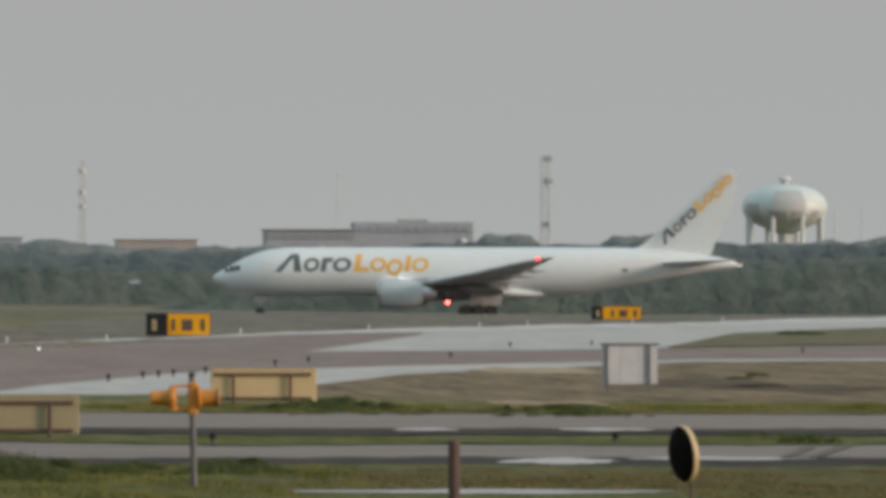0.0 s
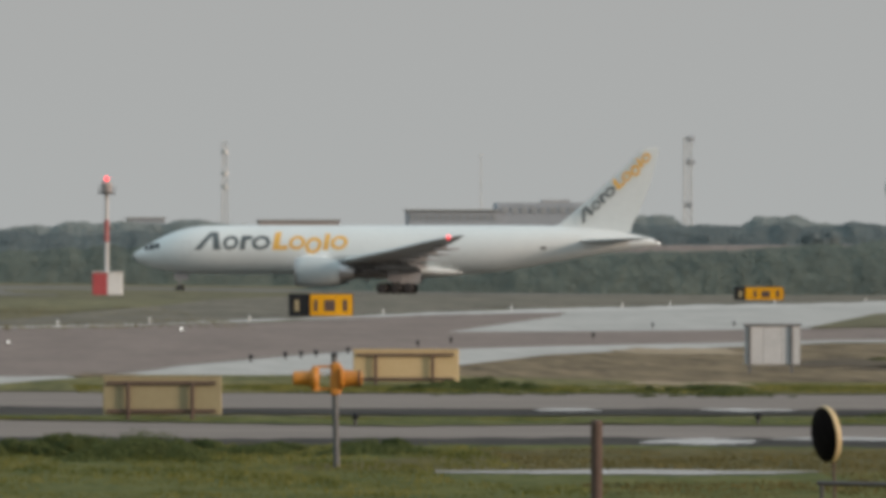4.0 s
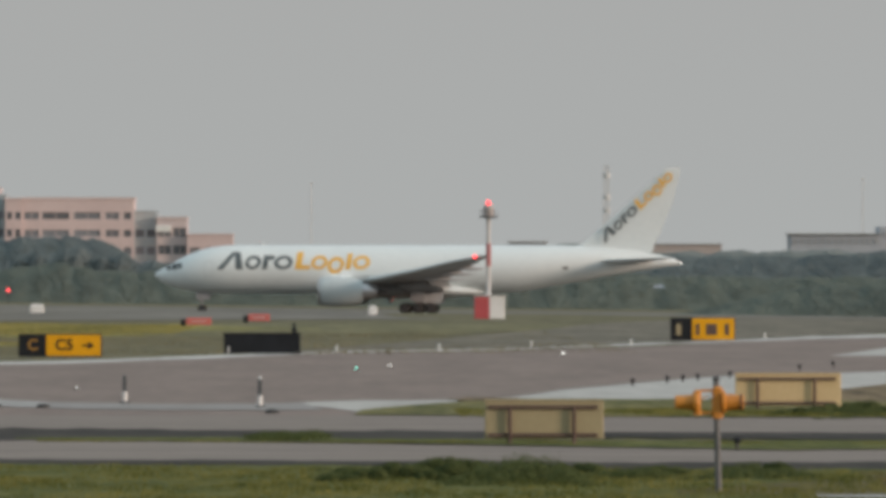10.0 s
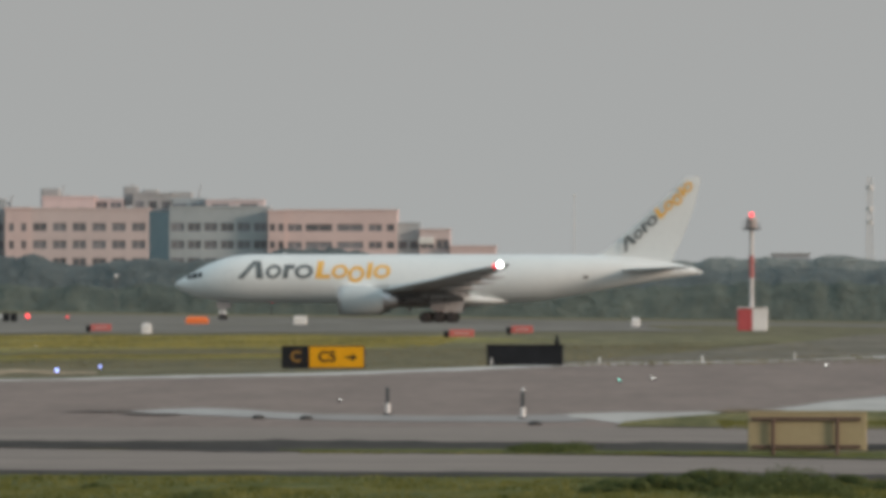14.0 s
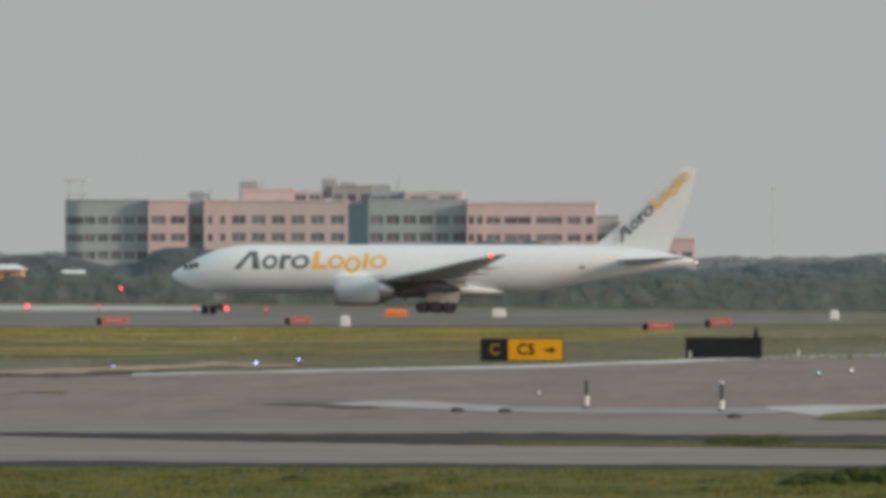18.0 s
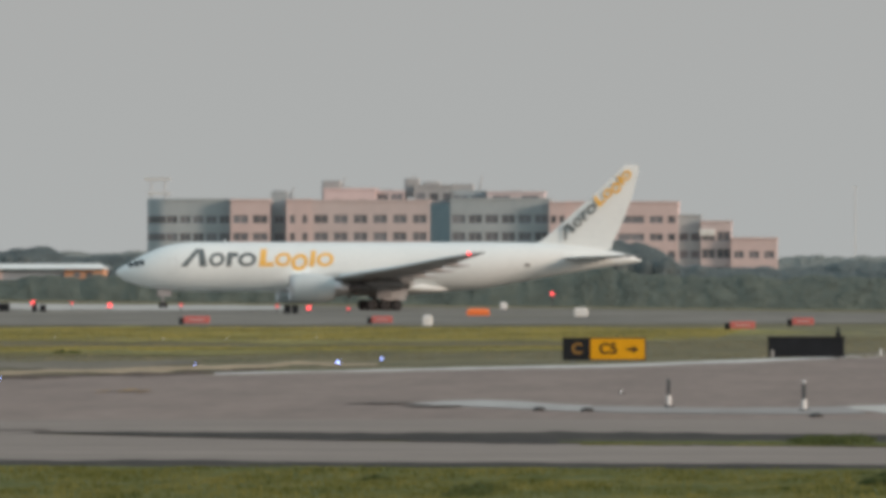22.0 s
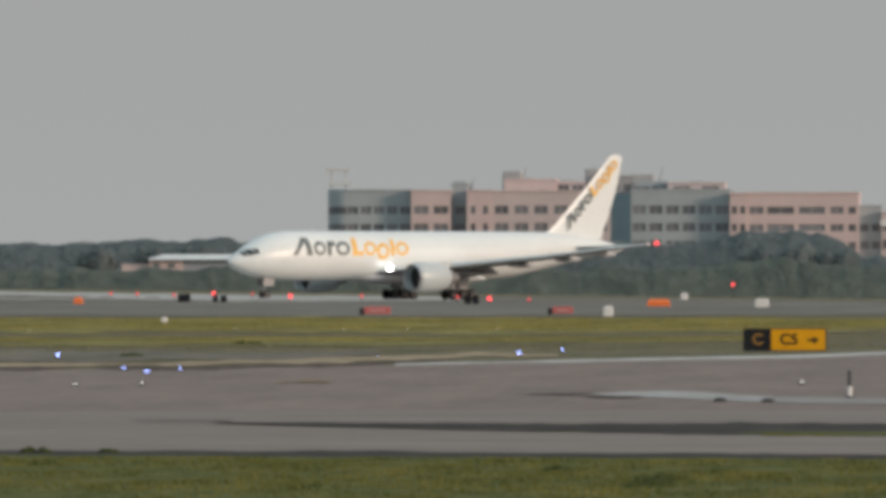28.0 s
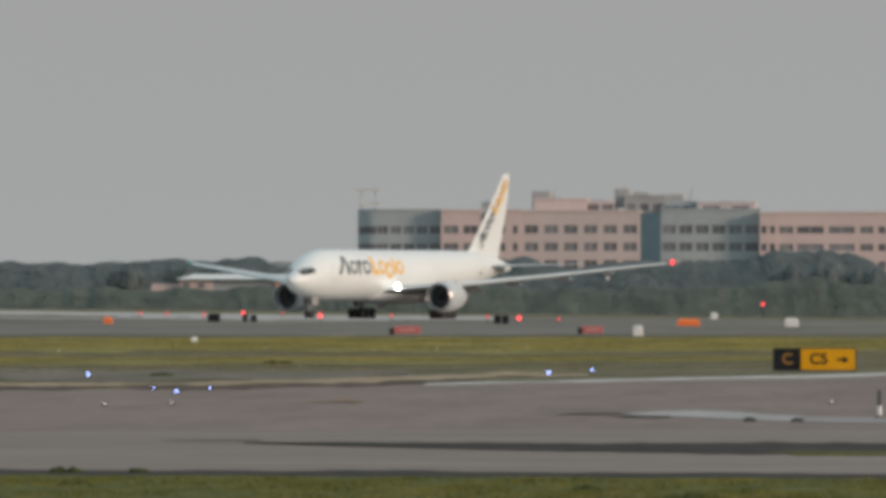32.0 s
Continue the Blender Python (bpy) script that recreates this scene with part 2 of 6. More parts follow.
WHITE = mat("white_paint", (0.66, 0.67, 0.67), (0.78, 0.79, 0.79), 0.5, size=0.8, fine=0.12)
BOARD_GREY = mat("board_grey", (0.40, 0.43, 0.45), (0.50, 0.53, 0.55), 0.6, size=0.5, fine=0.1)
# mast red and white with the haze before them mixed into the colour
RED_HAZED = mat("hazed_red", (0.36, 0.12, 0.12), (0.44, 0.17, 0.17), 0.6, size=0.8, fine=0.12)
WHITE_HAZED = mat("hazed_white", (0.48, 0.48, 0.48), (0.58, 0.57, 0.57), 0.6, size=0.8, fine=0.12)
RED = mat("red_paint", (0.40, 0.065, 0.075), (0.48, 0.095, 0.10), 0.5, size=0.8, fine=0.12)
ORANGE = mat("orange_paint", (0.46, 0.175, 0.02), (0.56, 0.235, 0.035), 0.5, size=0.3, fine=0.06)
ORANGE_RED = mat("orange_vinyl", (0.80, 0.16, 0.03), (0.88, 0.22, 0.05), 0.5, size=0.5, fine=0.1)
GALV = mat("galvanised", (0.20, 0.22, 0.23), (0.30, 0.32, 0.33), 0.5, 0.5, size=0.4, fine=0.06)
BROWN = mat("rusty_brown", (0.075, 0.05, 0.042), (0.12, 0.08, 0.065), 0.8, size=0.3, fine=0.05)
L_RED = mat("red_lamp", (0.9, 0.05, 0.06), (1.0, 0.07, 0.08), 0.3, glow=2.2)
L_BLUE = mat("blue_lamp", (0.16, 0.25, 0.9), (0.30, 0.42, 1.0), 0.3, glow=9.0)
L_WHITE = mat("white_lamp", (1, 0.97, 0.9), (1, 1, 0.95), 0.3, glow=2.0)
L_LAND = mat("landing_lamp", (1, 0.95, 0.9), (1, 0.97, 0.93), 0.2, glow=14.0)
L_GREEN = mat("green_lamp", (0.2, 0.9, 0.7), (0.3, 1.0, 0.8), 0.3, glow=2.0)
L_GREEN_DIM = mat("green_lamp_dim", (0.1, 0.35, 0.28), (0.15, 0.42, 0.35), 0.3, glow=0.15)
# office stone and windows: raised in colour to carry the haze before them
PINK = mat("pink_stone", (0.54, 0.438, 0.432), (0.61, 0.50, 0.49), 0.85, size=8, fine=1.2)
PINK_PALE = mat("pale_stone", (0.50, 0.435, 0.435), (0.56, 0.485, 0.482), 0.85, size=8, fine=1.2)
GREY_STONE = mat("grey_stone", (0.32, 0.37, 0.40), (0.38, 0.43, 0.455), 0.8, size=8, fine=1.2)
WINDOW = mat("window_glass", (0.15, 0.158, 0.178), (0.205, 0.213, 0.23), 0.15, size=5, fine=1, vary=0.35)
GLASS_BLUE = mat("curtain_glass", (0.075, 0.14, 0.185), (0.10, 0.17, 0.215), 0.12, size=5, fine=1)
# haze-paled glass and legs for the far block and water tower
FAR_GLASS = mat("far_glass", (0.28, 0.30, 0.32), (0.34, 0.36, 0.38), 0.3, size=5, fine=1)
TOWER_LEG = mat("tower_leg", (0.55, 0.58, 0.58), (0.63, 0.655, 0.65), 0.6, size=6, fine=1.2)
L_BEACON = mat("beacon_lens", (1.0, 0.06, 0.05), (1.0, 0.10, 0.08), 0.3, glow=16.0)
L_STROBE = mat("strobe_lens", (1.0, 0.98, 0.95), (1.0, 1.0, 1.0), 0.3, glow=160.0)
ROOF_GEAR = mat("roof_plant", (0.30, 0.31, 0.32), (0.37, 0.375, 0.375), 0.8, size=4, fine=0.8)
ROOF_WHITE = mat("white_roof", (0.62, 0.64, 0.63), (0.72, 0.74, 0.73), 0.7, size=6, fine=1)
WALL_GREY = mat("wall_grey", (0.25, 0.242, 0.25), (0.31, 0.30, 0.305), 0.9, size=6, fine=1.2)
# far walls, masts and towers: haze put in as paler, bluer colour
FAR_PINK = mat("far_pink", (0.34, 0.31, 0.30), (0.39, 0.355, 0.345), 0.9, size=12, fine=2)
FAR_GREY = mat("far_grey", (0.31, 0.345, 0.39), (0.37, 0.405, 0.45), 0.9, size=12, fine=2)
MAST_PALE = mat("mast_pale", (0.52, 0.54, 0.54), (0.60, 0.61, 0.61), 0.7, size=4, fine=0.6)
TOWER_STEEL = mat("tower_steel", (0.50, 0.52, 0.53), (0.57, 0.585, 0.59), 0.7, size=4, fine=0.6)
TANK = mat("tank_paint", (0.50, 0.58, 0.57), (0.60, 0.66, 0.65), 0.5, size=8, fine=1.5)
TANK_DARK = mat("tank_mark", (0.39, 0.42, 0.42), (0.48, 0.485, 0.475), 0.6, size=4, fine=0.8)
# distance haze is painted into these leaf colours, palest in the last
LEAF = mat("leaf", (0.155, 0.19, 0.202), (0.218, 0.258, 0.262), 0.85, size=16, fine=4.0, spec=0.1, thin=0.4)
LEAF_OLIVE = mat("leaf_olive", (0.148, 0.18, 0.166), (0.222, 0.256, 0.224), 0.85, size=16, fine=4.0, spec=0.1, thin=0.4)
LEAF_HAZED = mat("leaf_hazed", (0.24, 0.272, 0.268), (0.30, 0.333, 0.325), 0.9, size=24, fine=4, spec=0.1, thin=0.3)
BARK = mat("bark", (0.05, 0.042, 0.034), (0.09, 0.075, 0.06), 0.9, size=1, fine=0.2)


# ---- mesh helpers ----
class Geo:
    """A pile of vertices and faces that becomes one mesh."""

    def __init__(self):
        self.v, self.f = [], []

    def add(self, v, f):
        o = len(self.v)
        self.v += [tuple(p) for p in v]
        self.f += [tuple(i + o for i in q) for q in f]
        return self

    def box(self, x0, x1, y0, y1, z0, z1, bevel=0.0):
        if bevel:
            b = bevel
            self.prism([(x0 + b, y0), (x1 - b, y0), (x1, y0 + b), (x1, y1 - b), (x1 - b, y1), (x0 + b, y1), (x0, y1 - b), (x0, y0 + b)], z0, z1, b)
            return self
        return self.add([(x0, y0, z0), (x1, y0, z0), (x1, y1, z0), (x0, y1, z0), (x0, y0, z1), (x1, y0, z1), (x1, y1, z1), (x0, y1, z1)],
                        [(3, 2, 1, 0), (4, 5, 6, 7), (0, 1, 5, 4), (1, 2, 6, 5), (2, 3, 7, 6), (3, 0, 4, 7)])

    def prism(self, pts, z0, z1, inset=0.0):
        """A column on a counter-clockwise plan, its top edge drawn in by inset."""
        k = len(pts)
        cx, cy = sum(p[0] for p in pts) / k, sum(p[1] for p in pts) / k
        rings = [[(x, y, z0) for x, y in pts]]
        if inset:
            rings.append([(x, y, z1 - inset) for x, y in pts])
            rings.append([(x + math.copysign(min(inset, abs(cx - x)), cx - x), y + math.copysign(min(inset, abs(cy - y)), cy - y), z1) for x, y in pts])
        else:
            rings.append([(x, y, z1) for x, y in pts])
        return self.loft(rings)

    def loft(self, rings, caps=True):
        k = len(rings[0])
        v = [p for r in rings for p in r]
        f = []
        for i in range(len(rings) - 1):
            for j in range(k):
                a, b = i * k + j, i * k + (j + 1) % k
                f.append((a, b, b + k, a + k))
        if caps:
            f.append(tuple(range(k - 1, -1, -1)))
            f.append(tuple(range((len(rings) - 1) * k, len(rings) * k)))
        return self.add(v, f)

    def tube(self, p, q, r0, r1=None, k=8):
        p, q = Vector(p), Vector(q)
        r1 = r0 if r1 is None else r1
        d = (q - p).normalized()
        s = d.orthogonal().normalized()
        t = d.cross(s)
        ring = lambda c, r: [tuple(c + s * math.cos(a) * r + t * math.sin(a) * r) for a in (2 * math.pi * i / k for i in range(k))]
        return self.loft([ring(p, r0), ring(q, r1)])

    def lathe(self, prof, base=(0, 0, 0), axis="z", k=24, caps=True):
        """Turns (along, radius) pairs round an axis through base."""
        bx, by, bz = base
        rings = []
        for h, r in prof:
            ring = []
            for i in range(k):
                a = 2 * math.pi * i / k
                c, s = math.cos(a) * r, math.sin(a) * r
                ring.append({"z": (bx + c, by + s, bz + h), "x": (bx + h, by + c, bz + s), "y": (bx + s, by + h, bz + c)}[axis])
            rings.append(ring)
        return self.loft(rings, caps)

    def mesh(self, name, material, smooth=False):
        me = bpy.data.meshes.new(name)
        me.from_pydata(self.v, [], self.f)
        me.materials.append(material)
        if smooth:
            me.polygons.foreach_set("use_smooth", [True] * len(me.polygons))
            me.set_sharp_from_angle(angle=radians(40))
        me.update()
        return me


def part(name, geo, material, parent, label="", smooth=False):
    """One mesh object under a thing or a part."""
    ob = new(name, geo if isinstance(geo, bpy.types.Mesh) else geo.mesh(name, material, smooth))
    ob.parent = parent
    if label:
        ob["label"] = label
    return ob


def thing(name, m, label, category, group="", kind=""):
    ob = new(name)
    ob.matrix_world = m
    return tagged(ob, label, category, group, kind)


def solo(name, geo, material, m, label, category, group="", kind="", smooth=False):
    ob = new(name, geo.mesh(name, material, smooth))
    ob.matrix_world = m
    return tagged(ob, label, category, group, kind)


def sstep(a, b, v):
    t = min(1.0, max(0.0, (v - a) / (b - a)))
    return t * t * (3 - 2 * t)


def ground_z(x, y):
    """The field is flat; the far taxiway falls gently to the right."""
    s = sstep(0.010, 0.045, x / max(y, 1.0))
    w = sstep(1080 - 200 * s, 1400 - 100 * s, y) * (1 - sstep(1990, 2200, y))
    xx = max(-160.0, min(160.0, x))
    return w * (-0.84 - 0.0115 * xx)


def at(x, y, rz=0.0):
    return pose(x, y, ground_z(x, y), 0, 0, rz)


# ---- the ground and its pavements ----
def build_ground():
    ys = [-400, -100, 0, 60, 100, 130, 160, 200, 260, 340, 450, 600, 800] + list(range(860, 1080, 20)) + list(range(1080, 2240, 40)) + [2260, 2600, 3200, 4000, 4900]
    xs = [-1600, -600, -300, -160, -120, -80, -40] + list(range(-20, 161, 10)) + [300, 600, 1600]
    v = [(x, y, ground_z(x, y)) for y in ys for x in xs]
    k = len(xs)
    f = [(j * k + i, j * k + i + 1, (j + 1) * k + i + 1, (j + 1) * k + i) for j in range(len(ys) - 1) for i in range(k - 1)]
    g = Geo().add(v, f)
    solo("ground", g, GRASS, Matrix(), "flat airfield grass in green and yellow strips", "ground", kind="structure")


def sheet(name, pts, z, material, label, category):
    """A thin slab on a plan polygon; long edges are cut so that it follows the ground."""
    n = len(pts)
    fine = []
    for i in range(n):
        a, b = pts[i], pts[(i + 1) % n]
        cuts = max(1, int(max(abs(a[0] - b[0]), abs(a[1] - b[1])) / 60)) if max(a[1], b[1]) > 1050 else 1
        fine += [(a[0] + (b[0] - a[0]) * j / cuts, a[1] + (b[1] - a[1]) * j / cuts) for j in range(cuts)]
    bm = bmesh.new()
    face = bm.faces.new([bm.verts.new((x, y, ground_z(x, y) + z)) for x, y in fine])
    if face.calc_area() and face.normal.z < 0:
        face.normal_flip()
    face.normal_update()
    if face.normal.z < 0:
        face.normal_flip()
    if len(fine) > 4:
        bmesh.ops.triangulate(bm, faces=bm.faces[:])
    me = bpy.data.meshes.new(name)
    bm.to_mesh(me)
    bm.free()
    me.materials.append(material)
    ob = new(name, me)
    return tagged(ob, label, category, kind="structure")


def band(name, edge0, edge1, z, material, label, category, depth=1, rag=0.0, step=1.2):
    """A strip between two lines of plan points, in quads; rag: how far its edges wander, as a share of its depth."""
    if rag:
        e0, e1 = [], []
        for k in range(len(edge0) - 1):
            n = max(2, int(abs(edge1[k + 1][0] - edge1[k][0]) / step))
            for i in range(n + (k == len(edge0) - 2)):
                t = i / n
                for e, o in ((edge0, e0), (edge1, e1)):
                    o.append((e[k][0] + (e[k + 1][0] - e[k][0]) * t, e[k][1] + (e[k + 1][1] - e[k][1]) * t))
        r0, r1 = [], []
        for a, b in zip(e0, e1):
            u = a[0] / step
            w0 = noise.noise((u * 0.13, z * 900, 0.5)) + 0.6 * noise.noise((u * 0.55, z * 900, 3.5))
            w1 = noise.noise((u * 0.13, z * 900, 7.5)) + 0.6 * noise.noise((u * 0.55, z * 900, 9.5))
            dx, dy = b[0] - a[0], b[1] - a[1]
            r0.append((a[0] + dx * rag * w0, a[1] + dy * rag * w0))
            r1.append((b[0] + dx * rag * w1, b[1] + dy * rag * w1))
        edge0, edge1 = r0, r1
    g = Geo()
    k = len(edge0)
    v = []
    for j in range(depth + 1):
        for a, b in zip(edge0, edge1):
            x, y = a[0] + (b[0] - a[0]) * j / depth, a[1] + (b[1] - a[1]) * j / depth
            v.append((x, y, ground_z(x, y) + z))
    f = [(j * k + i, j * k + i + 1, (j + 1) * k + i + 1, (j + 1) * k + i) for j in range(depth) for i in range(k - 1)]
    g.add(v, f)
    return solo(name, g, material, Matrix(), label, category, kind="structure")


def build_pavements():
    # the near service road and the strip beyond it
    band("road_1", [(-18.09, 180.76), (-12.55, 180.64), (-7.82, 179.15), (-1.92, 176.47), (6.29, 175.25), (17.45, 175.61)], [(-21.46, 214.39), (-14.93, 214.95), (-8.95, 204.93), (-2.17, 199.24), (6.83, 190.25), (18.82, 189.44)], 0.012, ROAD, "worn grey asphalt service road through the grass", "road", rag=0.012)
    band("pavement_1", [(-21.29, 212.75), (-14.59, 215.81), (-2.35, 215.45), (10.54, 211.11), (20.74, 208.75)],
         [(-23.46, 234.38), (-16.09, 238.04), (-2.62, 240.64), (11.75, 235.26), (22.99, 231.46)], 0.010, ROAD, "pale worn asphalt road beside a grass median", "road")
    # the wide brown taxiway that runs off to the right
    sheet("taxiway_1", [(-23.66, 236.38), (0.64, 239.61), (3.60, 262.00), (7.30, 293.00), (11.40, 338.00), (15.30, 350.00), (20.60, 364.00), (28.50, 385.00), (39.53, 393.50), (48.63, 489.54),
                        (26.55, 447.52), (18.30, 440.81), (28.69, 566.52), (32.18, 623.78), (19.64, 561.17), (13.83, 509.81), (6.94, 483.34), (0.26, 463.25), (-8.79, 399.83), (-21.65, 360.33), (-33.76, 337.28)], 0.006, ASPHALT,
          "wide brownish asphalt taxiway running away across the field", "taxiway")
    sheet("apron", [(18.32, 440.81), (26.55, 447.52), (33.06, 462.07), (45.03, 583.42), (67.84, 682.94), (87.23, 878.06), (44.78, 720.56), (32.24, 623.78), (28.75, 566.52)], 0.008, CONCRETE,
          "pale concrete apron behind the taxiway", "pavement")
    # pale concrete edges and wet strips
    band("shoulder_1", [(-19.75, 362.80), (-8.73, 396.98), (0.26, 459.42), (6.88, 479.18), (19.44, 555.56), (31.82, 616.85), (82.02, 825.64)],
         [(-20.15, 370.05), (-9.05, 411.68), (0.27, 475.13), (7.06, 491.90), (20.25, 578.71), (34.09, 660.91), (91.59, 921.97)], 0.016, CONCRETE_PALE, "bleached concrete edge strip of the taxiway", "pavement", rag=0.3, step=0.6)
    band("shoulder_2", [(-0.58, 262.00), (0.62, 247.00), (1.83, 254.00), (3.07, 260.00), (3.96, 264.00), (4.67, 267.00), (5.21, 267.00), (5.82, 267.00), (6.68, 267.00), (7.66, 268.00), (8.92, 268.00), (12.33, 290.00), (16.00, 322.00), (18.33, 332.00), (28.06, 382.35), (38.68, 389.56)],
         [(-0.59, 266.00), (0.68, 270.50), (1.95, 270.50), (3.23, 274.00), (4.18, 279.00), (5.04, 288.00), (5.83, 299.00), (6.67, 306.00), (7.93, 317.00), (9.41, 329.00), (11.49, 345.00), (15.09, 355.00), (18.14, 365.00), (20.48, 371.00), (28.86, 393.20), (39.80, 400.85)], 0.014, CONCRETE, "pale concrete shoulder along the grass", "pavement", rag=0.025, step=0.5, depth=4)
    band("shoulder_crack", [(3.23, 273.60), (4.18, 278.60), (5.03, 287.60), (5.82, 298.60), (6.66, 305.60), (7.92, 316.60), (9.40, 328.60), (11.48, 344.60)],
         [(3.25, 275.30), (4.20, 280.30), (5.06, 289.30), (5.86, 300.30), (6.70, 307.30), (7.96, 318.30), (9.45, 330.30), (11.53, 346.30)], 0.019, STAIN, "dark broken joint between asphalt and concrete", "stain", rag=0.5, step=0.2)
    band("wet_patch_1", [(-10.71, 270.60), (-9.96, 269.80), (-9.31, 266.50), (-8.46, 263.40), (-7.60, 259.10), (-6.54, 255.50), (-5.95, 254.00)],
         [(-10.77, 271.74), (-10.15, 274.50), (-9.78, 277.50), (-9.09, 280.00), (-8.21, 277.50), (-6.88, 269.10), (-6.20, 267.20)], 0.018, CONCRETE_DAMP, "pale damp concrete patch in the asphalt", "pavement", rag=0.08, step=0.3)
    band("wet_patch_2", [(-5.95, 254.00), (-5.27, 252.00), (-4.05, 250.00), (-2.87, 249.20), (-1.30, 249.00), (-0.10, 251.50)],
         [(-6.20, 267.20), (-5.55, 265.30), (-4.24, 262.50), (-2.98, 261.00), (-1.60, 262.50), (-0.58, 266.00)], 0.018, CONCRETE_WORN, "greyish worn strip of concrete in the asphalt", "pavement", rag=0.1, step=0.3)
    # the far taxiway on which the jet rolls
    band("taxiway_2", [(-92.56, 844.94), (-41.05, 849.01), (2.82, 900.00), (42.95, 949.03), (103.71, 974.50)], [(-187.31, 1709.77), (-83.07, 1717.99), (5.39, 1719.99), (77.76, 1718.24), (182.03, 1710.34)],
         0.03, FAR_PAVE, "grey far taxiway behind the grass", "taxiway", depth=20)
    band("pavement_2", [(-131.82, 1317.00), (-84.48, 1353.22), (-70.65, 1461.19)], [(-167.78, 1676.18), (-104.96, 1681.28), (-81.36, 1682.59)], 0.05, CONCRETE, "pale concrete strip far across the field", "pavement", rag=0.15, step=1.0)
    # damp edges of the near roads
    band("ditch_1", [(-15.05, 216.63), (-8.98, 205.69), (-4.55, 201.36), (4.43, 202.84), (19.98, 201.16)], [(-15.11, 217.48), (-9.51, 217.79), (-4.89, 216.25), (4.62, 211.32), (20.82, 209.54)], 0.02, DITCH, "dark damp earth edge of the road", "ditch", rag=0.22, step=0.25)
    band("ditch_2", [(-17.80, 177.6), (-1.89, 172.6), (5.27, 168.88), (16.50, 166.12)], [(-18.25, 182.6), (-1.93, 177.9), (5.47, 175.28), (17.45, 175.61)], 0.027, DITCH, "dark damp earth edge of the road", "ditch", rag=0.3, step=0.25)
    band("verge_1", [(-5.23, 202.08), (-2.18, 199.95), (6.80, 189.61), (18.75, 188.80)], [(-5.27, 203.56), (-2.22, 203.62), (7.15, 199.12), (19.70, 198.27)], 0.03, GRASS_NEAR, "green grass median between the roads", "grass", rag=0.2, step=0.3)
    band("verge_2", [(-7.09, 59.58), (-0.09, 60.00), (7.19, 59.57)], [(-17.98, 179.59), (-0.27, 173.72), (16.60, 167.12)], 0.026, GRASS_NEAR, "short green grass beside the road", "grass", rag=0.012, step=0.25)
    band("verge_10", [(4.30, 148.97), (7.36, 147.27), (14.42, 145.19)], [(4.37, 151.41), (8.28, 165.73), (16.40, 165.13)], 0.030, GRASS_BROWN, "brownish trampled grass beside the road", "grass", rag=0.06, step=0.2)
    sheet("verge_3", [(0.53, 239.61), (7.90, 235.42), (22.99, 231.46), (25.09, 252.59), (15.24, 256.91), (11.6, 268.5), (9.10, 274.20), (7.0, 272.0), (6.0, 273.0), (4.6, 273.0), (4.0, 271.5), (3.3, 268.0), (2.5, 263.5), (1.9, 259.5), (1.25, 254.2), (0.68, 248.8)], 0.028, GRASS_OLIVE, "green and olive grass before the road", "grass")
    sheet("verge_4", [(11.47, 264.47), (15.31, 258.11), (25.21, 253.75), (37.90, 381.50), (27.69, 377.15), (19.07, 343.50), (16.50, 331.50), (15.10, 319.00), (12.50, 297.00), (11.70, 279.00)], 0.024, GRASS_DRY, "dry tan grass with bare patches", "grass")
    sheet("verge_5", [(33.33, 465.95), (45.51, 589.63), (60.28, 667.04), (68.69, 691.47), (49.06, 493.91), (39.90, 481.74)], 0.03, GRASS, "green grass island beside the apron", "grass")
    band("verge_6", [(-59.53, 594.77), (-22.32, 572.66), (-14.90, 597.56), (-7.30, 669.72), (-0.43, 703.67)], [(-80.24, 801.65), (-31.38, 805.04), (-19.80, 793.90), (-8.19, 751.17), (-0.43, 712.69)], 0.03, GRASS_YELLOW, "yellow-green grass strip across the field", "grass", rag=0.22, step=1.0)
    band("verge_11", [(-12.95, 572.95), (-3.72, 597.73), (7.98, 638.92), (14.99, 686.14), (24.85, 740.79)], [(-17.94, 793.94), (-5.01, 805.64), (9.92, 794.08), (17.10, 782.77), (25.89, 771.65)], 0.027, GRASS_STRAW, "straw-coloured grass strip across the field", "grass", rag=0.1, step=1.0)
    band("verge_7", [(-45.76, 457.14), (-25.17, 474.46), (-16.86, 491.66), (-11.63, 514.59)], [(-51.74, 516.95), (-28.59, 538.95), (-18.50, 539.39), (-11.74, 519.40)], 0.03, GRASS_YELLOW, "yellow-green grass strip across the field", "grass", rag=0.25, step=1.0)
    band("verge_8", [(-35.27, 352.32), (-25.86, 360.05), (-22.37, 372.42), (-19.78, 393.76), (-16.69, 408.41)], [(-36.19, 361.53), (-27.09, 377.19), (-23.98, 399.21), (-21.29, 423.82), (-17.06, 417.62)], 0.02, DIRT, "pale dirt along the taxiway edge", "dirt", rag=0.55, step=0.22)
    band("verge_12", [(-38.5, 368.0), (-31.0, 379.0), (-26.0, 392.0), (-22.8, 412.0)], [(-43.5, 438.0), (-35.0, 436.0), (-28.6, 432.0), (-24.2, 434.0)], 0.022, GRASS_DULL, "brownish thin grass beside the taxiway edge", "grass", rag=0.3, step=0.35)
    band("ditch_3", [(-34.18, 341.44), (-24.89, 346.55), (-21.51, 358.00), (-19.23, 382.90)], [(-35.27, 352.32), (-25.69, 357.72), (-22.23, 369.93), (-19.50, 388.25)], 0.024, CRUMBLE, "dark crumbling edge of the asphalt", "ditch", rag=0.85, step=0.18)
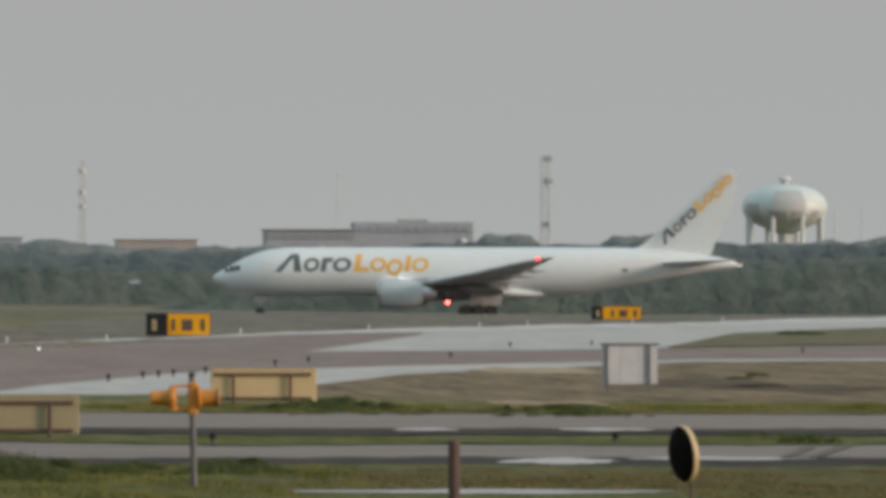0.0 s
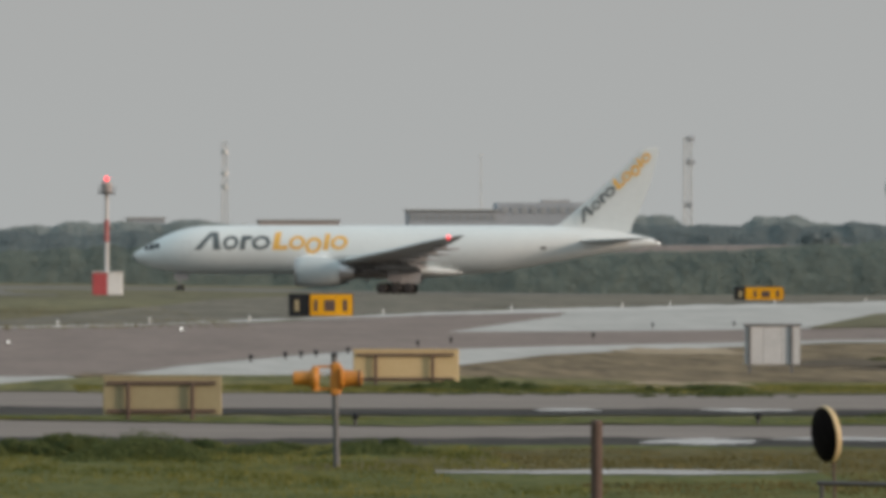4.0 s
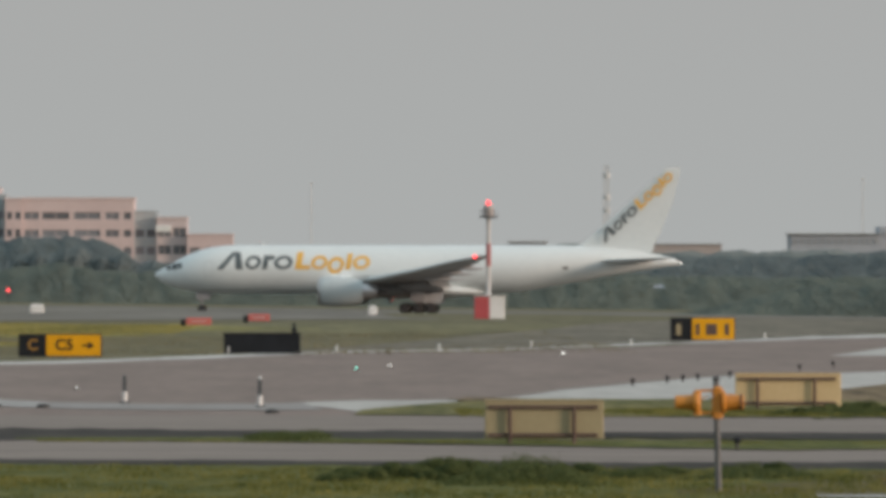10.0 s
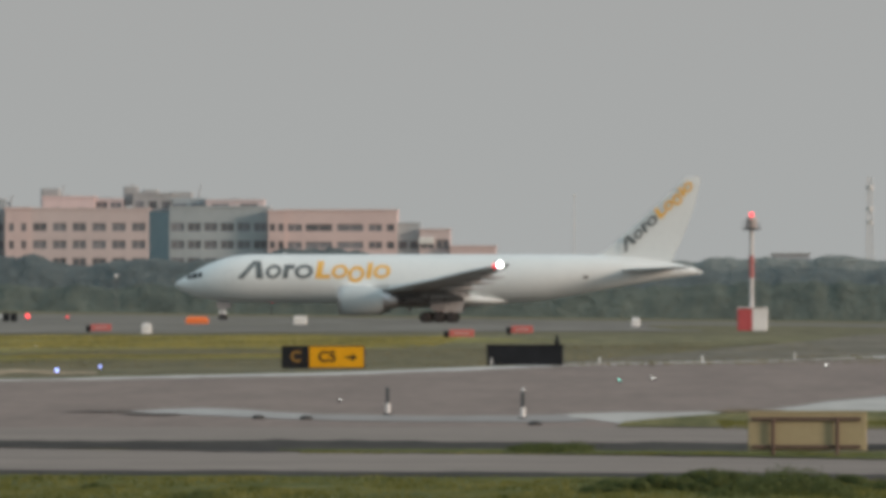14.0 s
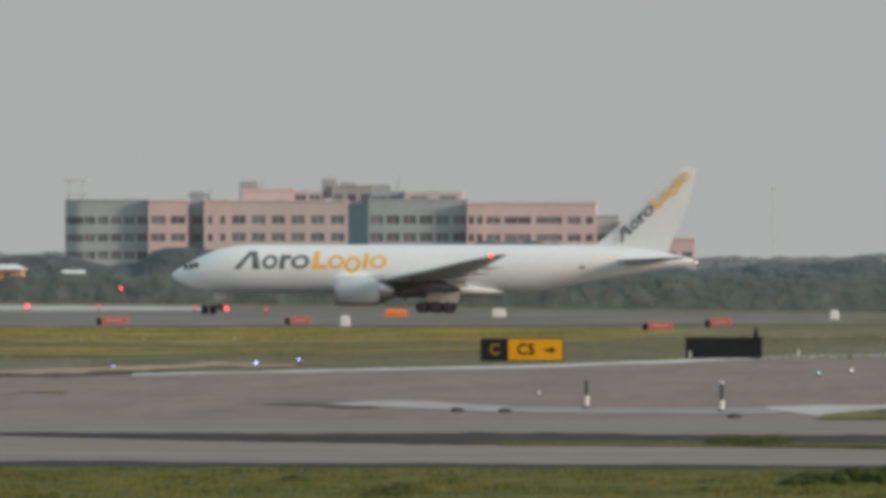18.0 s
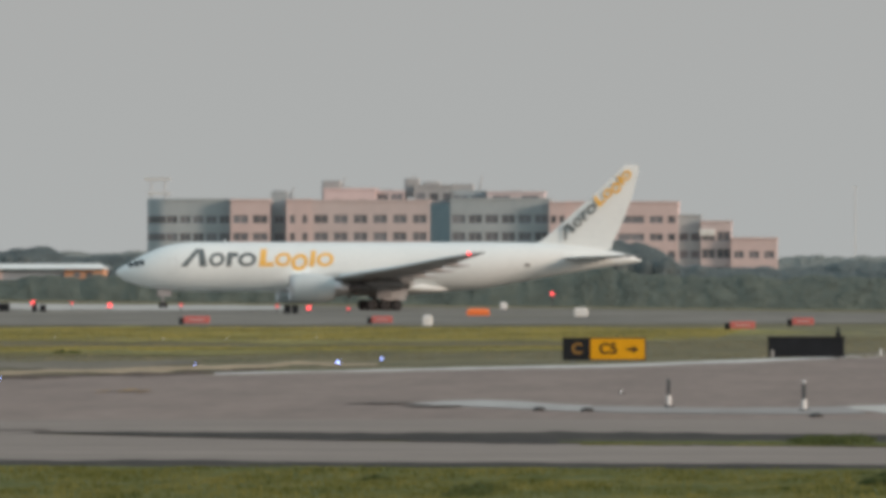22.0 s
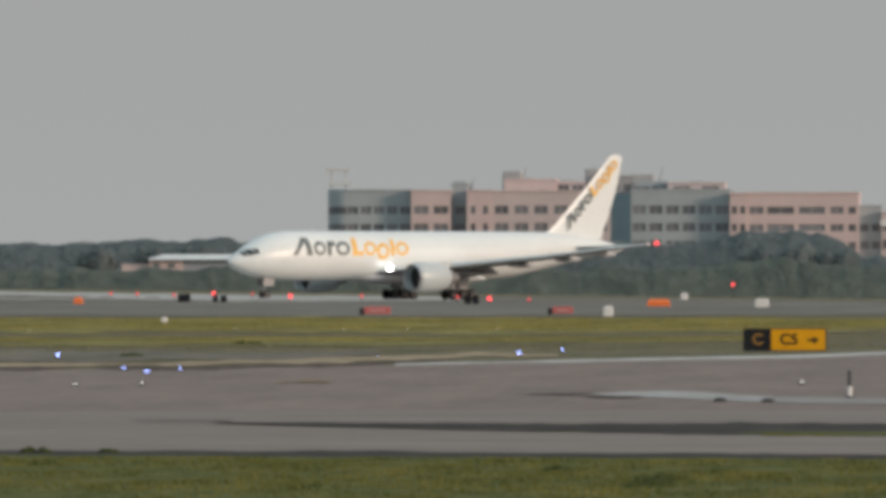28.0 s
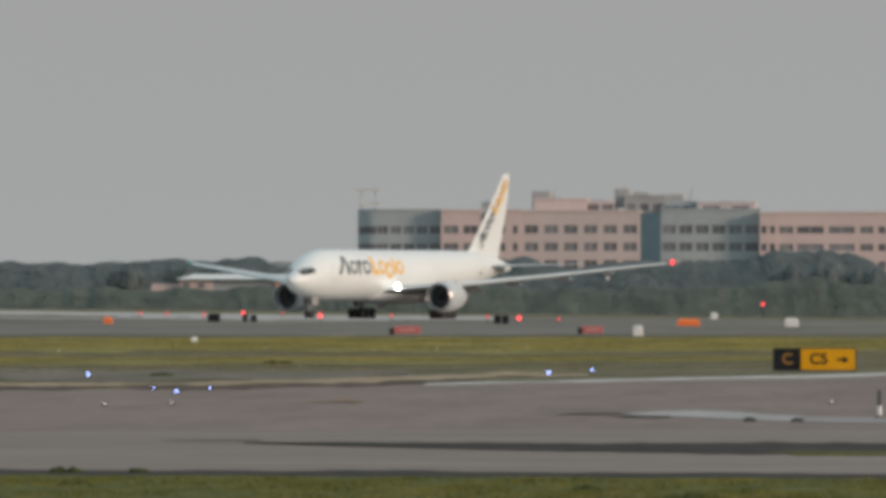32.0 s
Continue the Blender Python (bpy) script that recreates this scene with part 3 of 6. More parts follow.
    band("verge_9", [(-1.57, 459.42), (2.65, 483.39), (7.13, 496.29), (11.45, 524.31), (20.47, 584.80), (34.51, 668.87), (91.59, 921.97)], [(-1.59, 467.14), (2.95, 539.70), (9.28, 646.33), (17.10, 782.77), (32.96, 941.63), (51.14, 991.36), (101.76, 1024.41)], 0.034, GRASS_DULL, "dull brownish grass before the far taxiway", "grass", rag=0.12, step=1.0, depth=16)

    band("tyre_track_1", [(14.22, 175.7), (15.48, 186.3)], [(14.40, 175.7), (15.66, 186.3)], 0.034, STAIN, "dark curved tyre track across the road", "stain", rag=0.25, step=0.12)
    band("tyre_track_2", [(14.61, 175.7), (16.26, 188.2)], [(14.79, 175.7), (16.44, 188.2)], 0.034, STAIN, "dark curved tyre track across the road", "stain", rag=0.25, step=0.12)
    band("road_stain", [(-16.8, 219.6), (-15.0, 219.4)], [(-16.8, 220.2), (-15.0, 221.2)], 0.024, STAIN, "faint dark seam across the road", "stain", rag=0.3, step=0.1)


def puddle(x0, y0, x1, y1, name, material, label, category):
    """A flat patch with a wandering outline."""
    g = Geo()
    k = 56
    cx, cy, rx, ry = (x0 + x1) / 2, (y0 + y1) / 2, abs(x1 - x0) / 2, abs(y1 - y0) / 2
    ring = []
    for i in range(k):
        a = 2 * math.pi * i / k
        w = 0.82 + 0.42 * noise.noise((cx + 2.2 * math.cos(a), cy + 2.2 * math.sin(a), 1.7)) + 0.22 * noise.noise((cx + 7 * math.cos(a), cy + 7 * math.sin(a), 5.7))
        ring.append((cx + rx * w * math.cos(a), cy + ry * w * math.sin(a), 0.036))
    g.add(ring, [tuple(range(k))])
    solo(name, g, material, Matrix(), label, category, "ground patches", "structure")


def build_puddles():
    for i, (a, b, c, d) in enumerate((
            (9.79, 167.66, 11.70, 174.97), (11.72, 171.71, 14.77, 175.30), (6.07, 144.64, 10.47, 148.27),
            (12.72, 204.73, 14.73, 210.05), (10.04, 204.88, 11.39, 210.26))):
        puddle(a, b, c, d, "puddle_%d" % (i + 1), WET, "shallow puddle that mirrors the grey sky", "puddle")
    for i, (a, b, c, d, stuff, lab) in enumerate(((20.24, 287.4, 25.06, 318.7, DEAD, "dark dead grass in the dry verge"), (20.85, 280.2, 26.65, 296.6, DEAD, "dark dead grass in the dry verge"), (18.65, 324.3, 23.25, 357.7, DIRT, "pale bare soil in the dry verge"), (13.70, 240.2, 17.20, 258.1, DIRT, "pale bare soil in the dry verge"), (2.5, 266.0, 4.5, 276.0, GRASS_DRY, "dry tan grass at the verge edge"))):
        puddle(a, b, c, d, "bare_patch_%d" % (i + 1), stuff, lab, "dirt")
    puddle(-19.12, 298.0, -19.34, 306.0, "dirt_patch_1", DIRT_TAN, "small patch of pale dirt on the asphalt", "dirt")
    puddle(-18.62, 300.0, -18.98, 309.0, "dirt_patch_3", DIRT_TAN, "small patch of pale dirt on the asphalt", "dirt")
    puddle(-18.12, 298.5, -18.40, 306.5, "dirt_patch_4", DIRT_TAN, "small patch of pale dirt on the asphalt", "dirt")
    puddle(-10.34, 262.01, -8.79, 267.12, "dirt_patch_5", STAIN, "dark oil-stained patch on the asphalt", "stain")
    puddle(-11.87, 268.94, -10.05, 274.34, "dirt_patch_2", STAIN, "dark oil-stained patch on the asphalt", "stain")


# ---- the cargo jet ----
F_TOP = [(0, 4.82), (0.35, 5.2), (1, 5.58), (2, 6.12), (3, 6.71), (4.1, 7.27), (5.5, 7.83), (7, 8.22), (9, 8.48), (11, 8.5), (46, 8.5), (51, 8.46), (56, 8.28), (60, 7.82), (63, 7.25), (65, 6.74), (65.5, 6.45)]
F_BOT = [(0, 4.72), (0.35, 4.25), (1, 3.85), (2, 3.42), (3, 3.12), (4.1, 2.9), (5.5, 2.68), (7, 2.54), (9, 2.45), (11, 2.42), (42, 2.42), (46, 2.72), (51, 3.62), (56, 4.55), (60, 5.22), (63, 5.68), (65, 5.98), (65.5, 6.12)]
F_WID = [(0, 0.05), (0.35, 0.5), (1, 0.95), (2, 1.5), (3, 1.95), (4.1, 2.32), (5.5, 2.66), (7, 2.9), (9, 3.04), (11, 3.06), (44, 3.06), (49, 2.75), (54, 2.1), (59, 1.35), (63, 0.72), (65, 0.4), (65.5, 0.2)]


def interp(tab, p):
    for (a, u), (b, v) in zip(tab, tab[1:]):
        if p <= b:
            return u + (v - u) * (p - a) / (b - a)
    return tab[-1][1]


GEAR = 32.3


def skin(p, z):
    """Half the width of the hull at station p and height z."""
    t, b, w = interp(F_TOP, p), interp(F_BOT, p), interp(F_WID, p)
    c, h = (t + b) / 2, (t - b) / 2
    return w * math.sqrt(max(0.0, 1 - ((z - c) / h) ** 2))


def wing_loft(secs, side, k=9):
    """secs: span, leading edge station, chord, thickness, height."""
    rings = []
    for y, le, c, th, z in secs:
        ring = []
        for i in range(2 * k):
            a = math.pi * i / k
            xx = 0.5 * (1 - math.cos(a))
            yy = 1.9 * th * (0.30 * math.sqrt(xx) - 0.126 * xx - 0.30 * xx * xx + 0.126 * xx ** 3)
            up = yy * (1.15 if i < k else -0.85)
            ring.append((GEAR - (le + c * xx), y * side, z + up + 0.02 * c * math.sin(math.pi * xx)))
        rings.append(ring if side < 0 else ring[::-1])
    return Geo().loft(rings)


def lower_skin(secs, side):
    """The underside of a wing, a hand's width below its loft."""
    v = []
    for y, le, c, th, z in secs:
        for i in range(9):
            xx = 0.04 + 0.93 * i / 8
            yy = 1.9 * th * (0.30 * math.sqrt(xx) - 0.126 * xx - 0.30 * xx * xx + 0.126 * xx ** 3)
            v.append((GEAR - le - c * xx, y * side, z - 0.85 * yy + 0.02 * c * math.sin(math.pi * xx) - 0.03))
    return Geo().add(v, [(j * 9 + i, j * 9 + i + 1, j * 9 + i + 10, j * 9 + i + 9) for j in range(len(secs) - 1) for i in range(8)])


def glyph(kind, w, h):
    """A plain mark in the unit of its height: outline strips as quads in (s, t)."""
    q = []

    def bar(s0, t0, s1, t1, s2, t2, s3, t3, n=6):
        for i in range(n):
            a, b = i / n, (i + 1) / n
            l = lambda p0, p1, u: p0 + (p1 - p0) * u
            q.append(((l(s0, s3, a), l(t0, t3, a)), (l(s1, s2, a), l(t1, t2, a)), (l(s1, s2, b), l(t1, t2, b)), (l(s0, s3, b), l(t0, t3, b))))

    if kind == "bar":
        bar(0, 0, w, 0, w, h, 0, h)
    elif kind == "ring":
        k = 20
        for i in range(k):
            a, b = 2 * math.pi * i / k, 2 * math.pi * (i + 1) / k
            o = lambda ang, r: (w / 2 + w / 2 * r * math.cos(ang), h / 2 + h / 2 * r * math.sin(ang))
            q.append((o(a, 0.56), o(a, 1), o(b, 1), o(b, 0.56)))
    elif kind == "wedge":
        bar(0, 0, 0.24 * w, 0, 0.70 * w, h, 0.5 * w, h)
        bar(0.72 * w, 0, w, 0, 0.80 * w, h, 0.58 * w, h)
    elif kind == "corner":
        bar(0, 0, 0.42 * w, 0, 0.42 * w, h, 0, h)
        bar(0.42 * w, 0, w, 0, w, 0.24 * h, 0.42 * w, 0.24 * h, 2)
    elif kind == "stub":
        bar(0, 0, 0.48 * w, 0, 0.48 * w, h, 0, h)
        bar(0.48 * w, 0.66 * h, w, 0.70 * h, w, h, 0.48 * w, h, 2)
    return q


# kind, start, width, height, drop: a plain row of wedge, rings, corner and bars in the livery's two colours
MARKS = (("wedge", 0.1, 3.3, 2.2, 0), ("ring", 3.55, 1.95, 1.75, 0), ("stub", 5.75, 1.35, 1.75, 0), ("ring", 7.15, 2.3, 1.75, 0),
         ("corner", 9.85, 1.85, 2.2, 0), ("ring", 11.75, 2.05, 1.75, 0), ("ring", 13.85, 2.05, 2.1, -0.5),
         ("bar", 16.15, 0.62, 2.0, 0), ("ring", 16.95, 2.15, 1.75, 0))


WHEELS, FLASHERS = [], []


def build_jet():
    jet = thing("cargo_jet", Matrix(), "white wide-body cargo jet with slate and gold marks, taxiing", "airplane")
    X = lambda p: GEAR - p
    # hull
    rings = []
    st = [0, 0.35, 1, 2, 3, 4.1, 5.5, 7, 9, 11, 15, 20, 25, 30, 36, 42, 44, 46, 49, 51, 54, 56, 58, 60, 62, 63, 65, 65.5]
    for p in st:
        t, b, w = interp(F_TOP, p), interp(F_BOT, p), interp(F_WID, p)
        c, h = (t + b) / 2, (t - b) / 2
        rings.append([(X(p), w * math.sin(a), c - h * math.cos(a)) for a in (2 * math.pi * i / 40 for i in range(40))])
    hull = part("fuselage", Geo().loft(rings), PAINT_WHITE, jet, smooth=True)
    # belly fairing
    def fairing(rows, material, label):
        rings = []
        for p, w, t, b in rows:
            c, h = (t + b) / 2, (t - b) / 2
            rings.append([(X(p), w * math.sin(a), c - h * math.cos(a)) for a in (2 * math.pi * i / 24 for i in range(24))])
        part("belly_fairing", Geo().loft(rings), material, jet, label, smooth=True)

    # the front is darker than the rear: belly shade put into its colour
    fairing(((20, 0.4, 2.7, 2.5), (22, 2.4, 3.3, 2.1), (25, 3.3, 3.9, 1.9), (31, 3.5, 4.0, 1.85), (36, 3.35, 3.85, 1.93)), UNDER_GREY, "grey belly fairing darkened for its shade")
    fairing(((36.01, 3.35, 3.85, 1.93), (37, 3.3, 3.8, 1.95), (40, 2.2, 3.2, 2.2), (42.5, 0.4, 2.7, 2.5)), PAINT_WHITE, "white rear of the belly fairing")
    # cockpit panes
    for side in (1, -1):
        for p0, p1, z0, z1 in ((1.5, 2.1, 5.42, 5.95), (2.17, 2.8, 5.5, 6.2), (2.87, 3.45, 5.66, 6.28)):
            g = Geo()
            v, f = [], []
            for i in range(4):
                for j in range(4):
                    p, z = p0 + (p1 - p0) * i / 3, z0 + (z1 - z0) * j / 3
                    v.append((X(p) + 0.02, side * (skin(p, min(z, interp(F_TOP, p) - 0.02)) + 0.03), min(z, interp(F_TOP, p) + 0.01)))
            f = [(i * 4 + j, i * 4 + j + 1, (i + 1) * 4 + j + 1, (i + 1) * 4 + j) for i in range(3) for j in range(3)]
            part("cockpit_window", g.add(v, f), GLASS_DARK, hull, "dark cockpit window")
    # doors: thin grey outlines on both sides
    for side in (1, -1):
        for p0, p1, z0, z1 in ((6.3, 7.4, 4.6, 6.5), (50.9, 51.6, 5.5, 5.8)):
            g = Geo()
            e = 0.035 if p1 - p0 > 1 else 0.15
            for a0, a1, b0, b1 in ((p0, p1, z0, z0 + e), (p0, p1, z1 - e, z1), (p0, p0 + e, z0, z1), (p1 - e, p1, z0, z1)):
                n = 6
                v = []
                for i in range(n + 1):
                    p = a0 + (a1 - a0) * i / n if a1 - a0 > 0.2 else a0
                    z = b0 + (b1 - b0) * i / n if a1 - a0 <= 0.2 else b0
                    p2, z2 = (p, b1) if a1 - a0 > 0.2 else (a1, z)
                    v += [(X(p), side * (skin(p, z) + 0.012), z), (X(p2), side * (skin(p2, z2) + 0.012), z2)]
                g.add(v, [(2 * i, 2 * i + 1, 2 * i + 3, 2 * i + 2) for i in range(n)])
            part("door" if p1 - p0 > 1 else "vent", g, WING_GREY if p1 - p0 > 1 else STEEL_DARK, hull, "door outlined in thin grey" if p1 - p0 > 1 else "small dark vent")
    # livery marks on the hull
    for side in (1, -1):
        for i, (kind, s, w, h, drop) in enumerate(MARKS):
            g = Geo()
            for quad in glyph(kind, w, h):
                pts = []
                for a, b in quad:
                    z = 5.47 + drop + b
                    lean = 0.15 * (b + drop)
                    p = 7.75 + s + a + lean if side > 0 else 27.2 - s - a - lean
                    pts.append((X(p), side * (skin(p, z) + 0.02), z))
                g.add(pts, [(0, 1, 2, 3)])
            part("livery_mark", g, MARK_GREY if i < 4 else MARK_GOLD, hull, "slate livery mark" if i < 4 else "gold livery mark")
    # wings
    secs = [(1.5, 21.6, 15.6, 1.9, 3.5), (3.2, 22.7, 14.2, 1.7, 3.6), (10, 27.0, 9.8, 1.15, 4.25), (20, 33.0, 6.1, 0.7, 5.35), (28.5, 38.0, 3.6, 0.4, 6.45), (32.2, 40.4, 2.2, 0.22, 6.9), (34.2, 42.3, 0.8, 0.08, 7.15)]
    for side in (1, -1):
        wing = part("wing", wing_loft(secs, side), WING_GREY, jet, "light grey swept wing", smooth=True)
        part("lower_skin", lower_skin(secs, side), UNDER_GREY, wing, "grey wing underside deepened for its shade", smooth=True)
        # drooped inboard flap
        part("flap", Geo().loft([[(X(34.6), y * side, z), (X(36.3), y * side, z - 0.75), (X(36.25), y * side, z - 0.85), (X(34.5), y * side, z - 0.25)] for y, z in ((3.3, 3.55), (9.4, 4.1))]), UNDER_GREY, wing, "drooped inboard flap")
        part("leading_edge", wing_loft([(y, le - 0.3, 0.1 * c + 0.45, 1.1 * th + 0.3, z - 0.1) for y, le, c, th, z in secs[2:6]], side), SLAT, wing, "pale metal leading edge", smooth=True)
        for y, le, c, z in ((7.5, 30.5, 7.0, 3.35), (13.5, 33.6, 5.6, 4.25), (19.5, 36.2, 4.6, 4.95), (24.5, 38.5, 3.6, 5.6)):
            part("flap_fairing", Geo().lathe([(-c, 0.03), (-0.8 * c, 0.2), (-0.5 * c, 0.33), (-0.2 * c, 0.26), (0, 0.04)], (X(le), y * side, z), "x", 10), UNDER_GREY, wing, smooth=True)
        part("navigation_light", Geo().lathe([(-0.35, 0.03), (-0.25, 0.1), (0, 0.16), (0.2, 0.3), (0.28, 0.22), (0.33, 0.03)], (X(41.2), 32.8 * side, 6.98), "x", 10), L_RED if side > 0 else L_GREEN_DIM, wing, "lit red wingtip light" if side > 0 else "lit green wingtip light", smooth=True)
        # landing light in the wing root, facing forward
        part("landing_light", Geo().lathe([(-0.05, 0.36), (0.0, 0.36)], (X(23.1) + 0.12, 3.9 * side, 3.95), "x", 16), L_LAND, wing, "lit landing light in the wing root")
        # engine
        ey, ez = 10.3 * side, 2.75
        eng = part("engine", Geo().lathe([(X(26.4), 1.35), (X(25.6), 1.62), (X(24.3), 1.84), (X(22.8), 1.9), (X(21.5), 1.82), (X(21.0), 1.68), (X(20.92), 1.6), (X(21.05), 1.52), (X(21.7), 1.48), (X(22.2), 1.48)], (0, ey, ez), "x", 32, caps=False), NACELLE, jet, "pale blue-grey engine nacelle", smooth=True)
        part("inlet_lip", Geo().lathe([(X(21.25), 1.79), (X(21.0), 1.70), (X(20.9), 1.60), (X(21.02), 1.51), (X(21.3), 1.49)], (0, ey, ez), "x", 32, caps=False), METAL, eng, "bare metal inlet lip", smooth=True)
        part("fan", Geo().lathe([(X(22.2), 1.49), (X(22.1), 1.49), (X(22.1), 0.5), (X(21.5), 0.05)], (0, ey, ez), "x", 24), FAN, eng, "dark fan", smooth=True)
        part("exhaust_duct", Geo().lathe([(X(28.2), 0.72), (X(27.1), 0.98), (X(26.0), 1.15), (X(25.4), 1.2)], (0, ey, ez), "x", 24), METAL, eng, smooth=True)
        part("exhaust_cone", Geo().lathe([(X(29.4), 0.05), (X(28.8), 0.3), (X(28.1), 0.5), (X(28.0), 0.5)], (0, ey, ez), "x", 16), STEEL_DARK, eng, smooth=True)
        part("pylon", Geo().loft([[(X(p), ey + s * wd, z) for p, s in ((a, 1), (b, 1), (b, -1), (a, -1))] for z, a, b, wd in ((4.0, 22.8, 30.0, 0.28), (4.5, 24.6, 30.5, 0.25), (4.8, 26.6, 31.0, 0.2))]), NACELLE, eng)
        # tailplane
        tsecs = [(0.6, 54.8, 7.0, 0.7, 6.5), (1.6, 55.5, 6.4, 0.62, 6.53), (6.5, 59.2, 4.2, 0.4, 6.7), (10.6, 62.2, 2.4, 0.2, 6.85), (11.2, 62.9, 1.6, 0.08, 6.87)]
        tail = part("tailplane", wing_loft(tsecs, side), WING_GREY, jet, "grey tailplane", smooth=True)
        # a darker grey puts the tailplane's underside shade into its colour
        part("lower_skin", lower_skin(tsecs, side), GEAR_GREY, tail, "grey tailplane underside darkened for its shade", smooth=True)
    # fin
    rings = []
    for z, le, c, th in ((7.6, 50.3, 11.7, 0.5), (8.7, 53.2, 9.1, 0.8), (10, 54.8, 8.2, 0.75), (14, 59.3, 5.3, 0.5), (17.6, 63.1, 2.4, 0.3), (18.1, 63.6, 1.8, 0.16), (18.2, 64.0, 1.2, 0.05)):
        ring = []
        for i in range(18):
            a = 2 * math.pi * i / 18
            xx = 0.5 * (1 - math.cos(a))
            yy = 1.9 * th * (0.30 * math.sqrt(xx) - 0.126 * xx - 0.30 * xx * xx + 0.126 * xx ** 3)
            ring.append((X(le + c * xx), yy if a <= math.pi else -yy, z))
        rings.append(ring)
    fin = part("fin", Geo().loft(rings), PAINT_WHITE, jet, smooth=True)
    ca, sa = math.cos(radians(43.5)), math.sin(radians(43.5))
    for side in (1, -1):
        for i, (kind, s, w, h, drop) in enumerate(MARKS):
            g = Geo()
            for quad in glyph(kind, w, h):
                pts = []
                for a, b in quad:
                    u, t = 0.63 * (s + a + 0.15 * (b + drop)), 0.62 * (b + drop)
                    p, z = 56.0 + u * ca - t * sa, 8.6 + u * sa + t * ca
                    pts.append((X(p), side * (0.46 - 0.03 * (z - 8.7) + 0.03), z))
                g.add(pts, [(0, 1, 2, 3)])
            part("livery_mark", g, MARK_GREY if i < 4 else MARK_GOLD, fin, "slate livery mark" if i < 4 else "gold livery mark")
    part("tail_light", Geo().lathe([(-0.15, 0.05), (0, 0.16), (0.15, 0.14)], (X(65.5), 0, 6.28), "x", 10), L_WHITE, jet, "white tail light", smooth=True)
    part("exhaust_vent", Geo().lathe([(-0.3, 0.18), (0.4, 0.3)], (X(65.3), 0, 6.48), "x", 12), STEEL_DARK, jet, "dark exhaust at the tail tip")
    # flashing lamps: each sits in a short added hood that swings round once a flash
    for name, x, y, z, r, glass, lab, first, period in (("beacon", X(13.6), 0, 8.62, 0.16, L_BEACON, "red beacon on the spine", 0.11, 1.4167), ("beacon", X(29.2), 0, 1.66, 0.18, L_BEACON, "red beacon under the belly", 0.0, 1.4222),
                                                ("strobe_light", X(41.7), 33.3, 7.08, 0.16, L_STROBE, "white strobe at the wingtip", 1.2, 1.4222)):
        hood = part(name, Geo().lathe([(-0.1, 0.04), (-0.08, r), (0.0, r + 0.03), (0.42, r + 0.03), (0.42, r), (0.02, r), (0.02, 0.02)], (0, 0, 0), "x", 14), WING_GREY, jet, lab, smooth=True)
        hood.location = (x, y, z)
        part("lens", Geo().lathe([(0.05, r * 0.96), (0.09, r * 0.9), (0.12, r * 0.4)], (0, 0, 0), "x", 14), glass, hood, "lit flash lamp lens", smooth=True)
        FLASHERS.append((hood, x, y, z, first, period))

    def wheel(px, y, z, r, w):
        t = part("wheel", Geo().lathe([(-w / 2, r * 0.6), (-w / 2, r * 0.78), (-w / 2 + 0.05, r * 0.93), (-w / 4, r), (w / 4, r), (w / 2 - 0.05, r * 0.93), (w / 2, r * 0.78), (w / 2, r * 0.6)], (0, 0, 0), "y", 24), RUBBER, jet, "black tyre", smooth=True)
        t.location = (px, y, z)
        part("rim", Geo().lathe([(-w / 2 - 0.01, r * 0.2), (-w / 2 - 0.01, r * 0.58), (w / 2 + 0.01, r * 0.58), (w / 2 + 0.01, r * 0.2)], (0, 0, 0), "y", 12), STEEL_DARK, t, "dark metal rim")
        WHEELS.append((t, px, y, z, r))

    ng = part("nose_gear", Geo().tube((X(5.9), 0, 0.55), (X(5.75), 0, 2.9), 0.13).tube((X(5.9), -0.4, 0.55), (X(5.9), 0.4, 0.55), 0.08).tube((X(5.8), 0, 1.6), (X(7.4), 0, 2.7), 0.07), GEAR_GREY, jet, "grey nose gear strut")
    for y in (-0.36, 0.36):
        wheel(X(5.9), y, 0.55, 0.55, 0.36)
    part("gear_door", Geo().box(X(6.9), X(5.2), 0.62, 0.66, 1.75, 2.7), GEAR_GREY, jet)
    part("gear_door", Geo().box(X(6.9), X(5.2), -0.66, -0.62, 1.75, 2.7), GEAR_GREY, jet)
    part("taxi_light", Geo().lathe([(0, 0.12), (0.05, 0.12)], (X(5.6), 0, 1.75), "x", 10), NACELLE, jet, "taxi light on the nose gear")
    for side in (1, -1):
        y0 = 5.5 * side
        mg = part("main_gear", Geo().tube((X(33.0), y0, 0.7), (X(32.3), y0, 3.9), 0.26).tube((X(34.6), y0, 0.68), (X(31.4), y0, 0.68), 0.17).tube((X(33.0), y0, 1.6), (X(30.2), y0, 3.7), 0.12).tube((X(33), y0, 1.8), (X(33), y0 - 2.6 * side, 3.3), 0.11), GEAR_GREY, jet, "grey main gear strut and bogie")
        for dx in (-1.6, 0, 1.6):
            for dy in (-0.7, 0.7):
                wheel(X(33.0) + dx, y0 + dy, 0.68, 0.68, 0.5)
        # added panel: fills the dark mass of gear and shade under the belly
        part("gear_shade_panel", Geo().loft([[(X(p), (3.5 + d) * side, z) for p, d in ((33.5, 0), (q, 0), (q, 0.1), (33.5, 0.1))] for z, q in ((1.25, 35.9), (2.2, 36.1), (3.9, 36.1))]), UNDER_GREY, jet, "added grey panel for the shaded mass behind the gear")
        part("gear_door", Geo().box(X(33.9), X(32.1), y0 + 0.85 * side - 0.04, y0 + 0.85 * side + 0.04, 1.5, 3.9, 0.03), GEAR_GREY, jet)
    return jet


